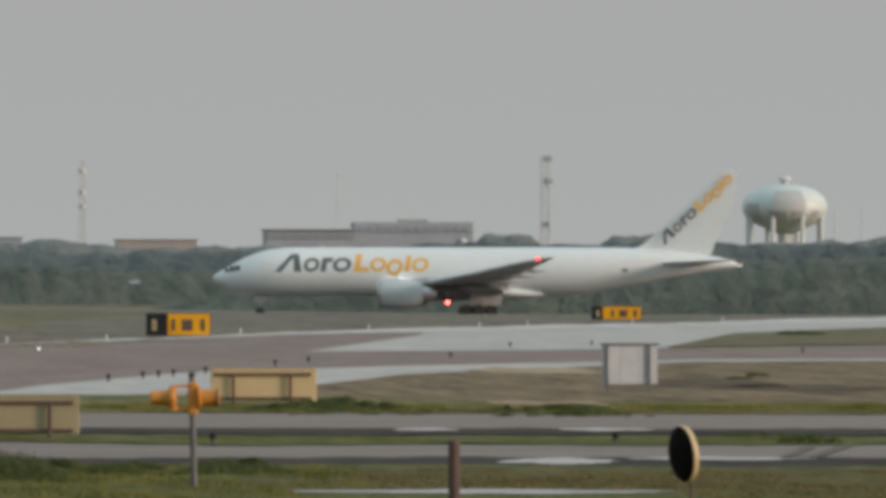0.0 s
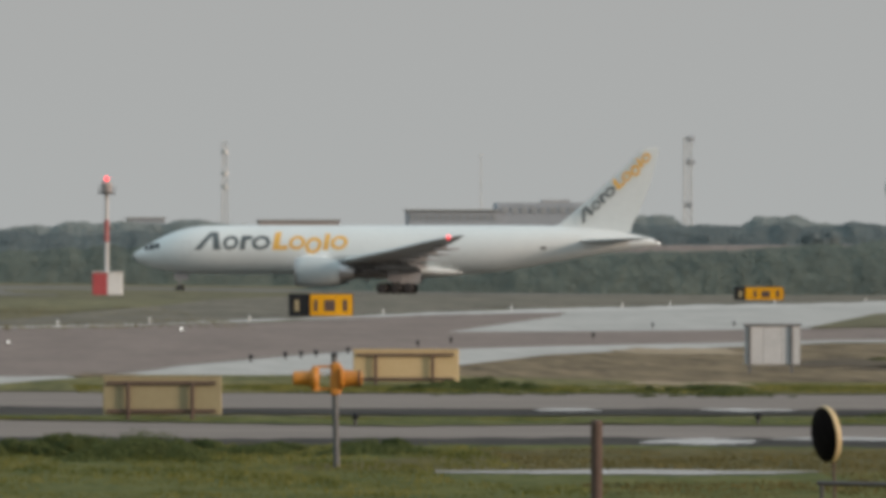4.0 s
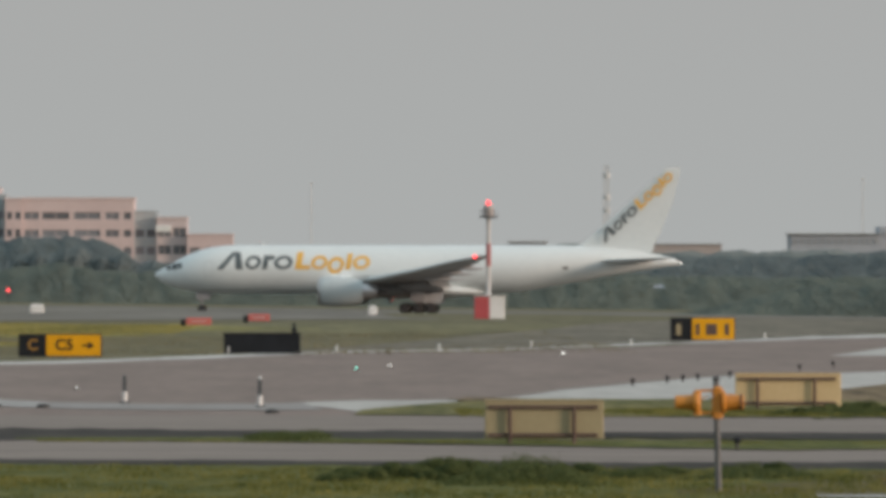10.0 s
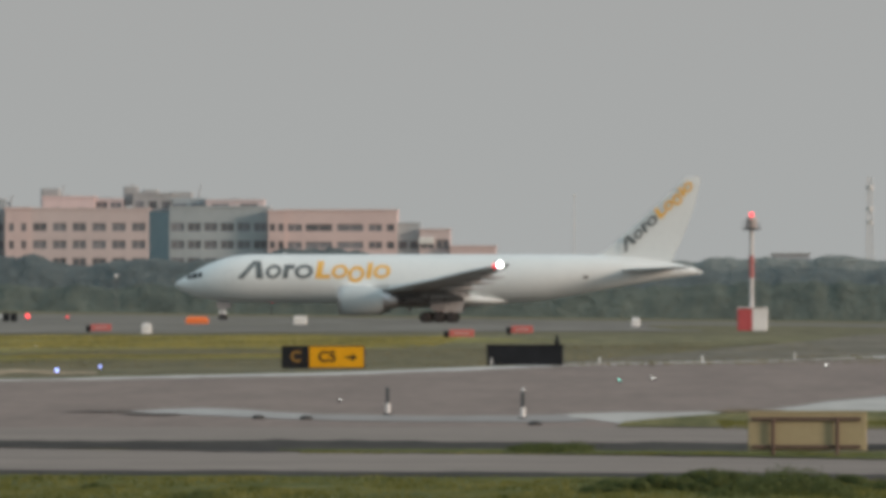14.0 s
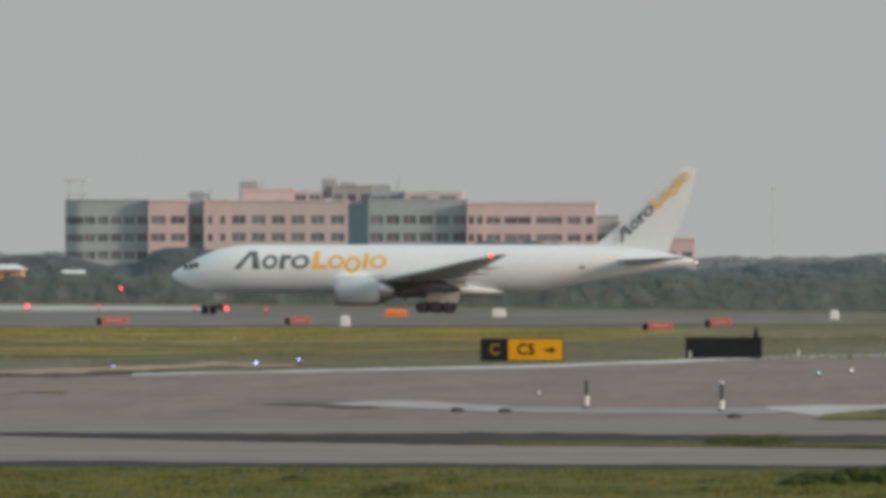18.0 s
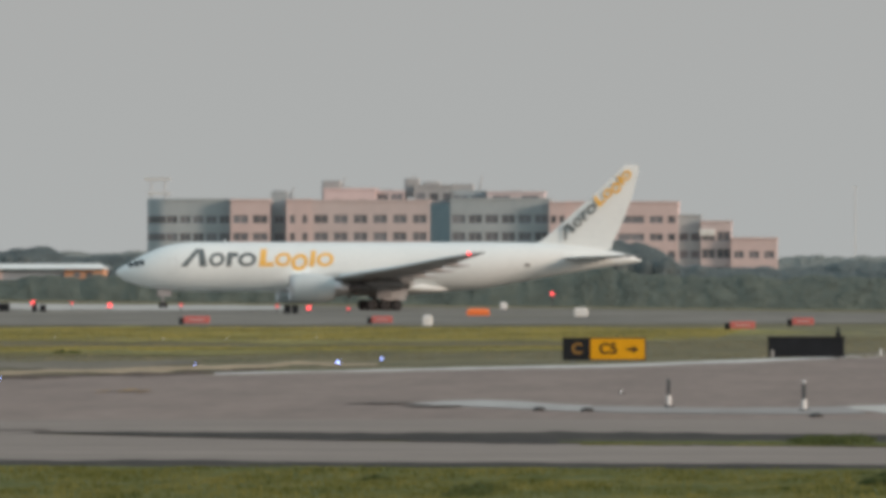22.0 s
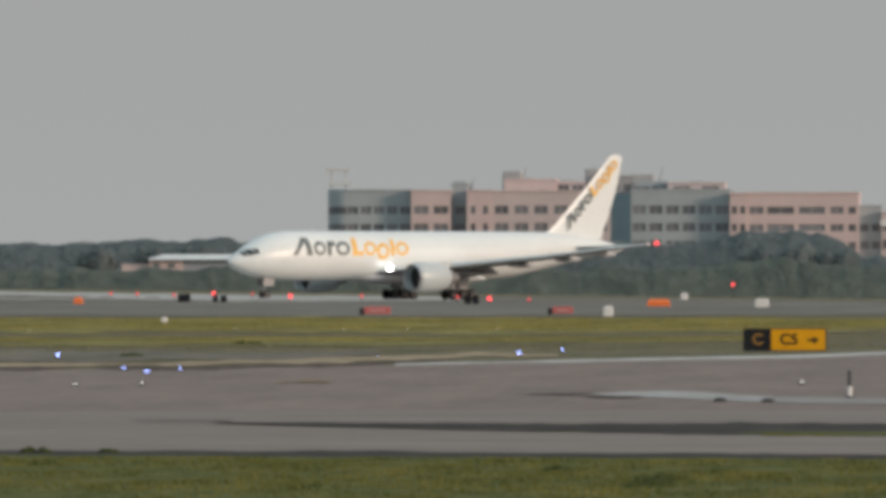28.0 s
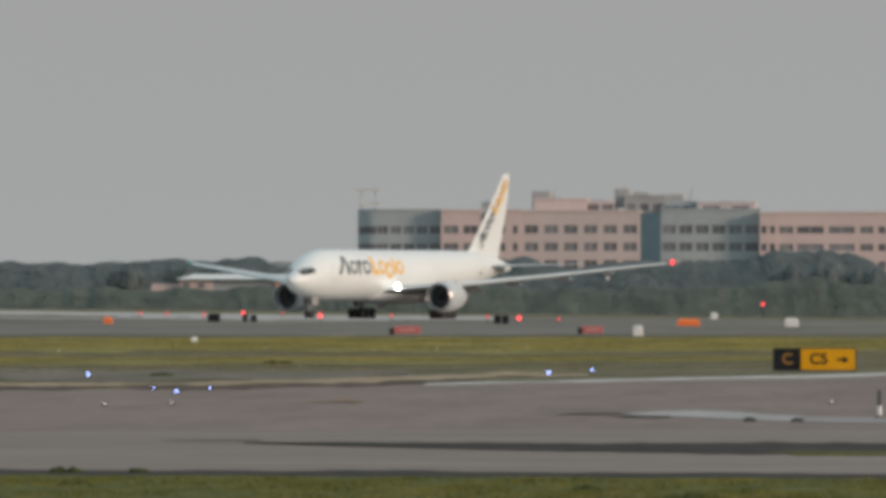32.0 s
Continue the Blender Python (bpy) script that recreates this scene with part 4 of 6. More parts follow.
# ---- the office building and what stands round it ----
def facade(bld, x0, x1, y0, depth, ztop, stone, cols, floors, zfirst, pitch, ww, wh, name="wing", spans=()):
    """One block with real window recesses: piers and spandrels proud of the glass."""
    blk = part(name, Geo().box(x0, x1, y0 + 0.35, y0 + depth, 0, ztop), stone, bld)
    pw = (x1 - x0) / cols
    spans = spans or [(x0 + (i + 0.5) * pw - ww / 2, x0 + (i + 0.5) * pw + ww / 2) for i in range(cols)]
    g = Geo()
    edges = [x0] + [e for sp in spans for e in sp] + [x1]
    for p, q in zip(edges[::2], edges[1::2]):
        g.box(p, q, y0, y0 + 0.35, 0, ztop)
    last = 0.0
    for k in range(floors + 1):
        z = zfirst + k * pitch if k < floors else ztop
        for p, q in spans:
            g.box(p, q, y0 + 0.02, y0 + 0.35, last, z)
        last = z + wh
    part("wall_face", g, stone, blk)
    part("parapet", Geo().box(x0 - 0.15, x1 + 0.15, y0 - 0.15, y0 + depth + 0.15, ztop, ztop + 0.5), stone, blk)
    panes = {}
    for k in range(floors):
        for p, q in spans:
            w = round(q - p, 2)
            if w not in panes:
                panes[w] = Geo().box(-w / 2, w / 2, 0, 0.06, 0, wh).mesh("pane", WINDOW)
            o = part("window", panes[w], None, blk)
            o.location = ((p + q) / 2, y0 + 0.26, zfirst + k * pitch)
            # a mullion in each wider window
            if w > 2:
                part("mullion", Geo().box(-0.06, 0.06, -0.05, 0.0, 0, wh), stone, o)
    return blk


def build_offices():
    bx, by = -96.42, 2811.35
    b = thing("office_building", pose(bx, by, 0), "large pink and grey stone office building with window rows", "building")
    z1, pitch = 5.63, 4.08
    facade(b, -68.4, -53.02, 6, 30, 23.12, GREY_STONE, 5, 4, z1, pitch, 2.4, 1.7, "grey_wing")
    part("round_corner", Geo().lathe([(0, 4.5), (23.12, 4.5), (23.12 + 0.5, 4.4)], (-68.4, 10.52, 0), "z", 28), GREY_STONE, b, "grey stone round corner", smooth=True)
    for k in range(4):
        part("curved_window", Geo().lathe([(z1 + k * pitch, 4.44), (z1 + k * pitch, 4.53), (z1 + k * pitch + 1.7, 4.53), (z1 + k * pitch + 1.7, 4.44)], (-68.4, 10.52, 0), "z", 28), WINDOW, b, "dark window band round the corner", smooth=True)
    facade(b, -53.02, -43.81, 3, 30, 22.99, PINK, 2, 4, z1, pitch, 3.4, 1.8, "pink_wing")
    facade(b, -43.81, -40.00, 8, 26, 24.57, GREY_STONE, 1, 4, z1, pitch, 2.2, 1.7, "stair_tower")
    facade(b, -40.00, -34.21, 2, 30, 22.99, PINK, 2, 4, z1, pitch, 1.1, 1.8, "pink_wing")
    facade(b, -34.21, -6.58, 2.4, 30, 22.86, PINK_PALE, 6, 4, z1, pitch, 3.1, 1.9, "long_wing")
    facade(b, -31.58, -19.47, 9, 20, 25.62, PINK, 2, 1, 24.57 - 1.5, pitch, 2.0, 0.4, "penthouse")
    facade(b, -19.47, -12.89, 11, 18, 25.10, PINK_PALE, 2, 1, 23.39, pitch, 2.6, 1.3, "penthouse")
    part("glass_bay", Geo().box(-6.58, -1.84, 5, 30, 0, 22.47), GLASS_BLUE, b, "blue-grey glass bay")
    # grey on this wing is wall shade, put in through the stone colour
    facade(b, -1.84, 21.31, 7, 30, 23.26, GREY_STONE, 6, 4, z1, pitch, 3.0, 1.9, "shaded_wing")
    facade(b, -10.53, -1.32, 12, 16, 26.41, ROOF_GEAR, 3, 1, 23.26, pitch, 1.9, 1.6, "penthouse")
    facade(b, -1.58, 6.58, 12, 16, 25.10, GREY_STONE, 2, 1, 23.12, pitch, 3.4, 1.2, "penthouse")
    facade(b, 6.58, 20.00, 10, 18, 24.83, PINK_PALE, 2, 1, 23.39, pitch, 4.0, 0.9, "penthouse")
    facade(b, 21.31, 25.26, 3.5, 30, 22.33, PINK, 2, 4, z1, pitch, 1.2, 1.7, "pink_wing")
    facade(b, 25.26, 51.31, 4, 30, 22.47, PINK, 5, 4, z1, pitch, 5.0, 1.6, "long_wing", ((25.79, 29.08), (30.00, 36.18), (37.36, 43.42), (44.73, 47.76), (48.94, 50.65)))
    facade(b, 51.31, 56.57, 9, 24, 19.44, GREY_STONE, 2, 3, z1, pitch, 2.0, 1.7, "stair_tower")
    facade(b, 56.57, 63.68, 7, 24, 17.99, PINK_PALE, 2, 3, z1, pitch, 3.0, 2.1, "terrace_wing")
    facade(b, 63.68, 74.33, 5, 26, 14.05, PINK, 3, 2, z1, pitch, 2.2, 1.6, "low_wing")
    part("canopy", Geo().box(56.3, 59.9, 6.4, 6.99, 14.95, 16.45, 0.1), ROOF_WHITE, b, "white canopy panel on the terrace front")
    # plant on the roofs
    for x, w, z0, z in ((-30.00, 2.24, 22.86, 27.99), (-26.31, 1.32, 22.86, 26.41), (-17.10, 1.71, 22.33, 25.89), (-11.18, 1.71, 23.91, 28.52), (-6.58, 1.97, 23.65, 27.73), (0.66, 2.63, 22.33, 27.20), (13.16, 1.58, 22.07, 25.62), (17.10, 1.32, 22.07, 25.49), (-42.10, 1.71, 21.94, 25.62)):
        part("roof_unit", Geo().box(x - w, x + w, 15, 21, z0, z, 0.3), ROOF_GEAR, b)
    for x, z in ((4.47, 29.04), (-11.58, 29.31), (-27.63, 28.78), (-39.47, 26.41)):
        part("roof_aerial", Geo().tube((x, 16, 24.83), (x + 0.8, 16, z), 0.25, 0.1, 6), ROOF_GEAR, b)
    # open frame on the round end
    fr = part("roof_frame", Geo().box(-73.68, -67.63, 12, 14, 27.86, 28.52).box(-72.89, -67.63, 12, 14, 24.57, 25.23), MAST_PALE, b, "open steel frame above the roof")
    for x in (-72.10, -68.94):
        part("frame_post", Geo().tube((x, 13, 22.99), (x, 13, 27.86), 0.18, None, 6), TOWER_STEEL, fr)


def build_low_building():
    b = thing("low_shed", pose(-158.04, 2244.44, 0), "long low shed with a white roof and brick walls", "building")
    part("wall", Geo().box(-10.0, -3.68, 0, 12, 0, 6.28), PINK, b, "faded pink end wall")
    part("annex", Geo().box(-15.2, -10.004, 1, 11, 0, 5.5), PINK, b, "low faded pink annex")
    part("wall", Geo().box(-3.68, 7.89, 0.4, 12, 0, 6.28), FAR_GREY, b, "grey middle wall")
    part("wall", Geo().box(7.89, 15.15, 0, 12, 0, 6.28), BRICK_SUNLIT, b, "brick end with sunlight put into its orange")
    part("roof", Geo().loft([[(-10.6, -1, z0), (15.79, -1, z0), (15.79, 13, z0), (-10.6, 13, z0)] if i == 0 else [(-7.6, 4, z0), (13.89, 4, z0), (13.89, 9, z0), (-7.6, 9, z0)] for i, z0 in enumerate((6.28, 7.25))]), ROOF_WHITE, b, "pale metal roof")
    for i in range(4):
        part("door", Geo().box(-3.2 + i * 2.9, -1.2 + i * 2.9, 0.25, 0.5, 0, 3.6), WINDOW, b)
    for x in (9.68, 12.00, -9.2, -6.4):
        part("window", Geo().box(x, x + 1.2, -0.08, 0.06, 4.70, 5.65), WINDOW, b)
    # small huts among the trees: place, half width, eaves, ridge, wall, roof
    for x, y, w, ze, zr, wall, roof, lab in ((-136.32, 2295.96, 1.9, 5.61, 6.26, FAR_GREY, ROOF_WHITE, "small white hut among the trees"), (53.4, 1967.0, 1.7, 3.6, 4.6, FAR_PINK, FAR_GREY, "small pale hut half hidden in the shrubs")):
        h = thing("hut", at(x, y), lab, "hut", "huts among the trees")
        part("wall", Geo().box(-w, w, 0, 4, 0, ze), wall, h)
        part("roof", Geo().loft([[(-w - 0.3, -0.4, ze), (w + 0.3, -0.4, ze), (w + 0.3, 4.4, ze), (-w - 0.3, 4.4, ze)], [(-w - 0.2, 1.9, zr), (w + 0.2, 1.9, zr), (w + 0.2, 2.1, zr), (-w - 0.2, 2.1, zr)]]), roof, h)
        part("door", Geo().box(-0.5, 0.5, -0.06, 0.05, 0, 2.0), WINDOW, h)


def lattice(name, x, y, h, w0, w1, rows, label, m=None, extra=True):
    t = thing(name, pose(x, y, 0), label, "tower")
    for sx in (-1, 1):
        for sy in (-1, 1):
            part("leg", Geo().tube((sx * w0, sy * w0, 0), (sx * w1, sy * w1, h), 0.22, 0.16, 6), TOWER_STEEL, t)
    g = Geo()
    for i in range(rows):
        a, b = i / rows, (i + 1) / rows
        wa, wb = w0 + (w1 - w0) * a, w0 + (w1 - w0) * b
        for sy in (-1, 1):
            g.tube((-wa, sy * wa, a * h), (wb, sy * wb, b * h), 0.1, None, 5).tube((wa, sy * wa, a * h), (-wb, sy * wb, b * h), 0.1, None, 5)
            g.tube((-wb, sy * wb, b * h), (wb, sy * wb, b * h), 0.1, None, 5)
        for sx in (-1, 1):
            g.tube((sx * wa, -wa, a * h), (sx * wb, wb, b * h), 0.1, None, 5)
    tagged(part("bracing", g, TOWER_STEEL, t), kind="stuff")
    return t


def build_towers():
    # slender mast with antenna drums half-way
    t = lattice("radio_tower", 99.34, 4298.85, 45.04, 1.3, 0.7, 16, "tall slender lattice radio tower")
    for z in (40.61, 32.97, 28.14):
        part("antenna_drum", Geo().lathe([(0, 1.3), (1.6, 1.3)], (0, 0, z), "z", 12), TOWER_STEEL, t)
    t = lattice("floodlight_tower", 263.90, 4291.89, 46.64, 1.5, 1.3, 16, "tall lattice tower with equipment heads")
    for z, dx in ((46.04, 0.8), (37.80, 1.0), (22.51, 0.0)):
        part("equipment_head", Geo().box(-1.5 + dx, 1.7 + dx, -1.2, 1.2, z - 1, z + 1, 0.2), FAR_GREY, t)
    # slim pale masts far off
    for x, y, h in ((-5.83, 4300.00, 39.00), (190.39, 4295.78, 40.61), (332.49, 3885.80, 24.67), (341.21, 3885.05, 25.77)):
        m = thing("slim_mast", pose(x, y, 0), "slim pale pole with a small head far off", "mast", "slim masts")
        part("pole", Geo().tube((0, 0, 0), (0, 0, h), 0.2, 0.14, 8), MAST_PALE, m)
        part("head", Geo().box(-0.6, 0.6, -0.3, 0.3, h - 0.5, h, 0.1), MAST_PALE, m)
        part("collar", Geo().lathe([(h * 0.72, 0.35), (h * 0.72 + 0.6, 0.35)], k=8), MAST_PALE, m)
    # white lamp on a post before the hedge
    m = thing("field_lamp_post", pose(-74.23, 1888.54, 0), "white lamp head on a grey post before the hedge", "lamp post")
    h = 5.87
    part("post", Geo().tube((0, 0, 0), (0, 0, h - 0.3), 0.05, 0.04, 8), GALV_DARK, m)
    part("lamp_head", Geo().lathe([(h - 0.3, 0.2), (h - 0.15, 0.26), (h + 0.15, 0.26), (h + 0.25, 0.12)], k=12), WHITE, m, "white lamp head", smooth=True)
    # water tower
    w = thing("water_tower", pose(316.49, 3887.14, 0), "pale blue-green water tower with a broad tank on legs", "water tower")
    r = 13.7
    prof = [(17.6, r * 0.2), (19.2, r * 0.45), (21.0, r * 0.74), (23.39, r * 0.95), (25.04, r), (27.22, r), (29.4, r * 0.93), (31.6, r * 0.74), (33.0, r * 0.45), (33.6, r * 0.1)]
    tank = part("tank", Geo().lathe(prof, k=36), TANK, w, smooth=True)
    for a0, a1, lo, hi in ((-158, -132, 2, 5), (-112, -66, 4, 7), (-118, -92, 2, 4), (-54, -40, 2, 4), (-84, -70, 2, 4)):
        v = [(rr * 1.012 * math.cos(radians(a0 + (a1 - a0) * i / 6)), rr * 1.012 * math.sin(radians(a0 + (a1 - a0) * i / 6)), z) for z, rr in prof[lo:hi + 1] for i in range(7)]
        part("tank_mark", Geo().add(v, [(j * 7 + i, j * 7 + i + 1, j * 7 + i + 8, j * 7 + i + 7) for j in range(hi - lo) for i in range(6)]), TANK_DARK, tank, "faded grey patch of paint", smooth=True)
    part("vent", Geo().lathe([(33.2, 1.3), (34.6, 1.1), (34.9, 2.2), (35.6, 2.0), (36.4, 0.4)], k=12), TOWER_STEEL, w)
    part("riser", Geo().lathe([(0, 2.2), (20.66, 2.2)], k=16), TOWER_LEG, w)
    for i in range(8):
        a = 2 * math.pi * (i + 0.5) / 8
        part("leg", Geo().tube((r * 0.92 * math.cos(a), r * 0.92 * math.sin(a), 0), (r * 0.9 * math.cos(a), r * 0.9 * math.sin(a), 23.94), 0.75, 0.75, 10), TOWER_LEG, w)
    part("brace", Geo().lathe([(11.54, r * 0.92), (11.90, r * 0.92)], k=24, caps=False), TOWER_LEG, w)


def build_far_buildings():
    x, y = 188.32, 3995.56
    b = thing("terminal_block", pose(x, y, 0), "long grey concrete block far behind the trees", "building")
    part("wall", Geo().box(-35.17, -5.24, 0, 30, 0, 19.25), FAR_GREY, b)
    part("upper_storey", Geo().box(-5.61, 33.68, 4, 34, 0, 21.87), FAR_GREY, b)
    part("roof", Geo().box(-35.92, -4.86, -1, 31, 19.25, 19.62), ROOF_GEAR, b)
    part("roof_plant", Geo().box(9.35, 18.71, 6, 20, 21.87, 22.81), ROOF_GEAR, b)
    part("roof_lamp", Geo().box(29.75, 31.43, 3.2, 4, 15.13, 16.44, 0.1), WHITE, b, "small white box on the wall")
    for i in range(13):
        part("window", Geo().box(-34.42 + i * 2.25, -33.11 + i * 2.25, -0.3, 0.1, 16.26, 17.75), FAR_GLASS, b)
    for i in range(12):
        part("window", Geo().box(-4.12 + i * 3.18, -2.06 + i * 3.18, 3.7, 4.1, 18.50, 20.37), FAR_GLASS, b)
    for x, y, w, zt, lab, col in ((117.10, 3998.29, 13.3, 16.26, "low pinkish hall far behind the trees", FAR_PINK), (66.41, 3999.45, 6.1, 17.01, "small grey block far behind the trees", FAR_GREY), (242.87, 3992.62, 5.2, 11.77, "low grey hall among far trees", FAR_GREY)):
        h = thing("far_hall", pose(x, y, 0), lab, "building")
        part("wall", Geo().box(-w, w, 0, 25, 0, zt - 0.4), col, h)
        part("roof", Geo().box(-w - 0.5, w + 0.5, -0.5, 25.5, zt - 0.4, zt), ROOF_GEAR, h)
    # pale retaining wall under the right-hand woods
    x, y = 136.22, 2295.96
    w = thing("long_wall", pose(x, y, 0), "long weathered grey concrete wall at the foot of the woods", "wall")
    for i in range(13):
        a = -22.6 + i * 5.8
        part("wall_panel", Geo().box(a, a + 5.7, 0, 0.6, 0, 5.6, 0.05), WALL_GREY, w)


# ---- woods ----
TREE_RNG = np.random.default_rng(5)


def leaf_cloud(g, cx, cy, z0, z1, rx, ry, n, size, rng, core=0.25, even=0.0):
    """Small tilted leaf clumps spread through an uneven crown; even: how far they all turn to the open sky."""
    cz, rz = (z0 + z1) / 2, (z1 - z0) / 2
    a, sb = rng.uniform(0, 2 * math.pi, n), rng.uniform(-1, 1, n)
    cb = np.sqrt(1 - sb * sb)
    lump = 0.86 + 0.11 * np.sin(3 * a + cx) * cb + 0.07 * np.sin(5 * a + 4 * sb + cx * 1.7) + 0.05 * np.sin(7 * sb + 2 * a + cy)
    r = (core + (1 - core) * rng.uniform(0, 1, n) ** 0.35) * lump
    p = np.stack([cx + rx * r * cb * np.cos(a), cy + ry * r * cb * np.sin(a), cz + rz * r * sb], 1)
    nv = rng.normal(0, 0.2, (n, 3)) + 0.75 * (1 - even) * np.stack([cb * np.cos(a), cb * np.sin(a), 0.55 * sb], 1) + np.array([0.05, -0.3, 0.6])
    nv /= np.linalg.norm(nv, axis=1)[:, None]
    h = rng.normal(0, 1, (n, 3))
    u = np.cross(nv, h)
    u /= np.linalg.norm(u, axis=1)[:, None]
    w = np.cross(nv, u)
    s = (size * rng.uniform(0.5, 1.25, n))[:, None]
    quad = np.stack([p - u * s, p + w * s * 0.8, p + u * s, p - w * s * 0.8], 1).reshape(-1, 3)
    o = len(g.v)
    g.v += quad.tolist()
    g.f += (np.arange(4 * n).reshape(-1, 4) + o).tolist()


def leaf_mass(g, cx, cy, z0, z1, rx, ry, k=12, m=7):
    """The dense lumpy inside of a crown, so that no daylight shows through it."""
    cz, rz = (z0 + z1) / 2, 0.9 * (z1 - z0) / 2
    rings = []
    for j in range(m):
        b = -1.4 + 2.8 * j / (m - 1)
        ring = []
        for i in range(k):
            a = 2 * math.pi * i / k
            r = 0.9 + 0.16 * noise.noise((cx + 1.7 * math.cos(a), cy + 1.7 * math.sin(a), 2.1 * b))
            ring.append((cx + rx * r * math.cos(b) * math.cos(a), cy + ry * r * math.cos(b) * math.sin(a), cz + rz * r * math.sin(b)))
        rings.append(ring)
    g.loft(rings)


def build_tree(x, y, h, rx, material, label, n=170, low=0.12):
    rng = TREE_RNG
    t = thing("tree", pose(x, y, 0), label, "tree", "trees along the field")
    tr = Geo().tube((0, 0, 0), (0.1, 0, h * 0.35), 0.22, 0.16, 7)
    for i in range(5):
        a = i * 1.26 + rng.uniform(0, 0.6)
        tr.tube((0.08, 0, h * (0.18 + 0.04 * i)), (rx * 0.55 * math.cos(a), rx * 0.55 * math.sin(a), h * rng.uniform(0.5, 0.75)), 0.11, 0.04, 5)
    part("trunk", tr, BARK, t)
    g = Geo()
    for i in range(4):
        a = i * 1.6 + rng.uniform(0, 1)
        z0, z1 = h * (low + 0.1 * rng.random()), h * rng.uniform(0.78, 1.0)
        leaf_mass(g, rx * 0.45 * math.cos(a), rx * 0.45 * math.sin(a), z0, z1, rx * 0.44, rx * 0.44)
        leaf_cloud(g, rx * 0.45 * math.cos(a), rx * 0.45 * math.sin(a), z0, z1, rx * 0.62, rx * 0.62, n // 4, 0.36, rng, 0.6, 0.8)
    part("crown", g, material, t)


def treeline(name, pts, dist, rx, leaves, size, material, label, depth=5.0, foot=0.0):
    """A bank of woods: places across and top heights along a line at one distance. One lumpy slope of crowns, thick with small leaf clumps."""
    rng = np.random.default_rng(int(dist) + len(pts))

    def spot(x, u):
        """A place on the bank: u goes from its foot in front over the ridge to its back."""
        hump = noise.noise((x / rx * 0.45, dist, 1.0)) + 0.55 * noise.noise((x / rx * 1.1, dist, 5.0))
        top = (interp(pts, x) - foot) * (0.97 + 0.10 * hump)
        lump = noise.noise((x / rx * 0.9, 3.2 * u, dist)) + 0.5 * noise.noise((x / rx * 2.2, 7.0 * u, dist + 3.0))
        rise = math.sin(min(1.0, u) * math.pi / 2) ** 0.8 if u <= 1 else math.cos((u - 1) * math.pi / 2)
        return x + 0.12 * rx * lump, dist + rx * (depth * u - 0.17 * lump), foot - 0.1 + top * rise + 0.08 * rx * lump * min(1.0, 3 * u)

    x0, x1 = pts[0][0], pts[-1][0]
    n, m = int((x1 - x0) / (0.4 * rx)), 16
    us = [1.6 * j / (m - 1) for j in range(m)]
    g = Geo().add([spot(x0 + (x1 - x0) * i / n, u) for u in us for i in range(n + 1)],
                  [(j * (n + 1) + i, j * (n + 1) + i + 1, (j + 1) * (n + 1) + i + 1, (j + 1) * (n + 1) + i) for j in range(m - 1) for i in range(n)])
    p = np.array([spot(a, b) for a, b in zip(rng.uniform(x0, x1, leaves), 1.15 * rng.uniform(0, 1, leaves) ** 0.9)])
    p += rng.uniform(-0.2, 0.6, (leaves, 1)) * size * np.array([0.0, -0.7, 0.7])
    nv = rng.normal(0, 0.18, (leaves, 3)) + np.array([0.05, -0.45, 0.7])
    nv /= np.linalg.norm(nv, axis=1)[:, None]
    e = np.cross(nv, rng.normal(0, 1, (leaves, 3)))
    e /= np.linalg.norm(e, axis=1)[:, None]
    w = np.cross(nv, e)
    q = (size * rng.uniform(0.5, 1.3, leaves))[:, None]
    o = len(g.v)
    g.v += np.stack([p - e * q, p + w * q * 0.8, p + e * q, p - w * q * 0.8], 1).reshape(-1, 3).tolist()
    g.f += (np.arange(4 * leaves).reshape(-1, 4) + o).tolist()
    tagged(new(name, g.mesh(name, material, True)), label, "woods", kind="stuff")


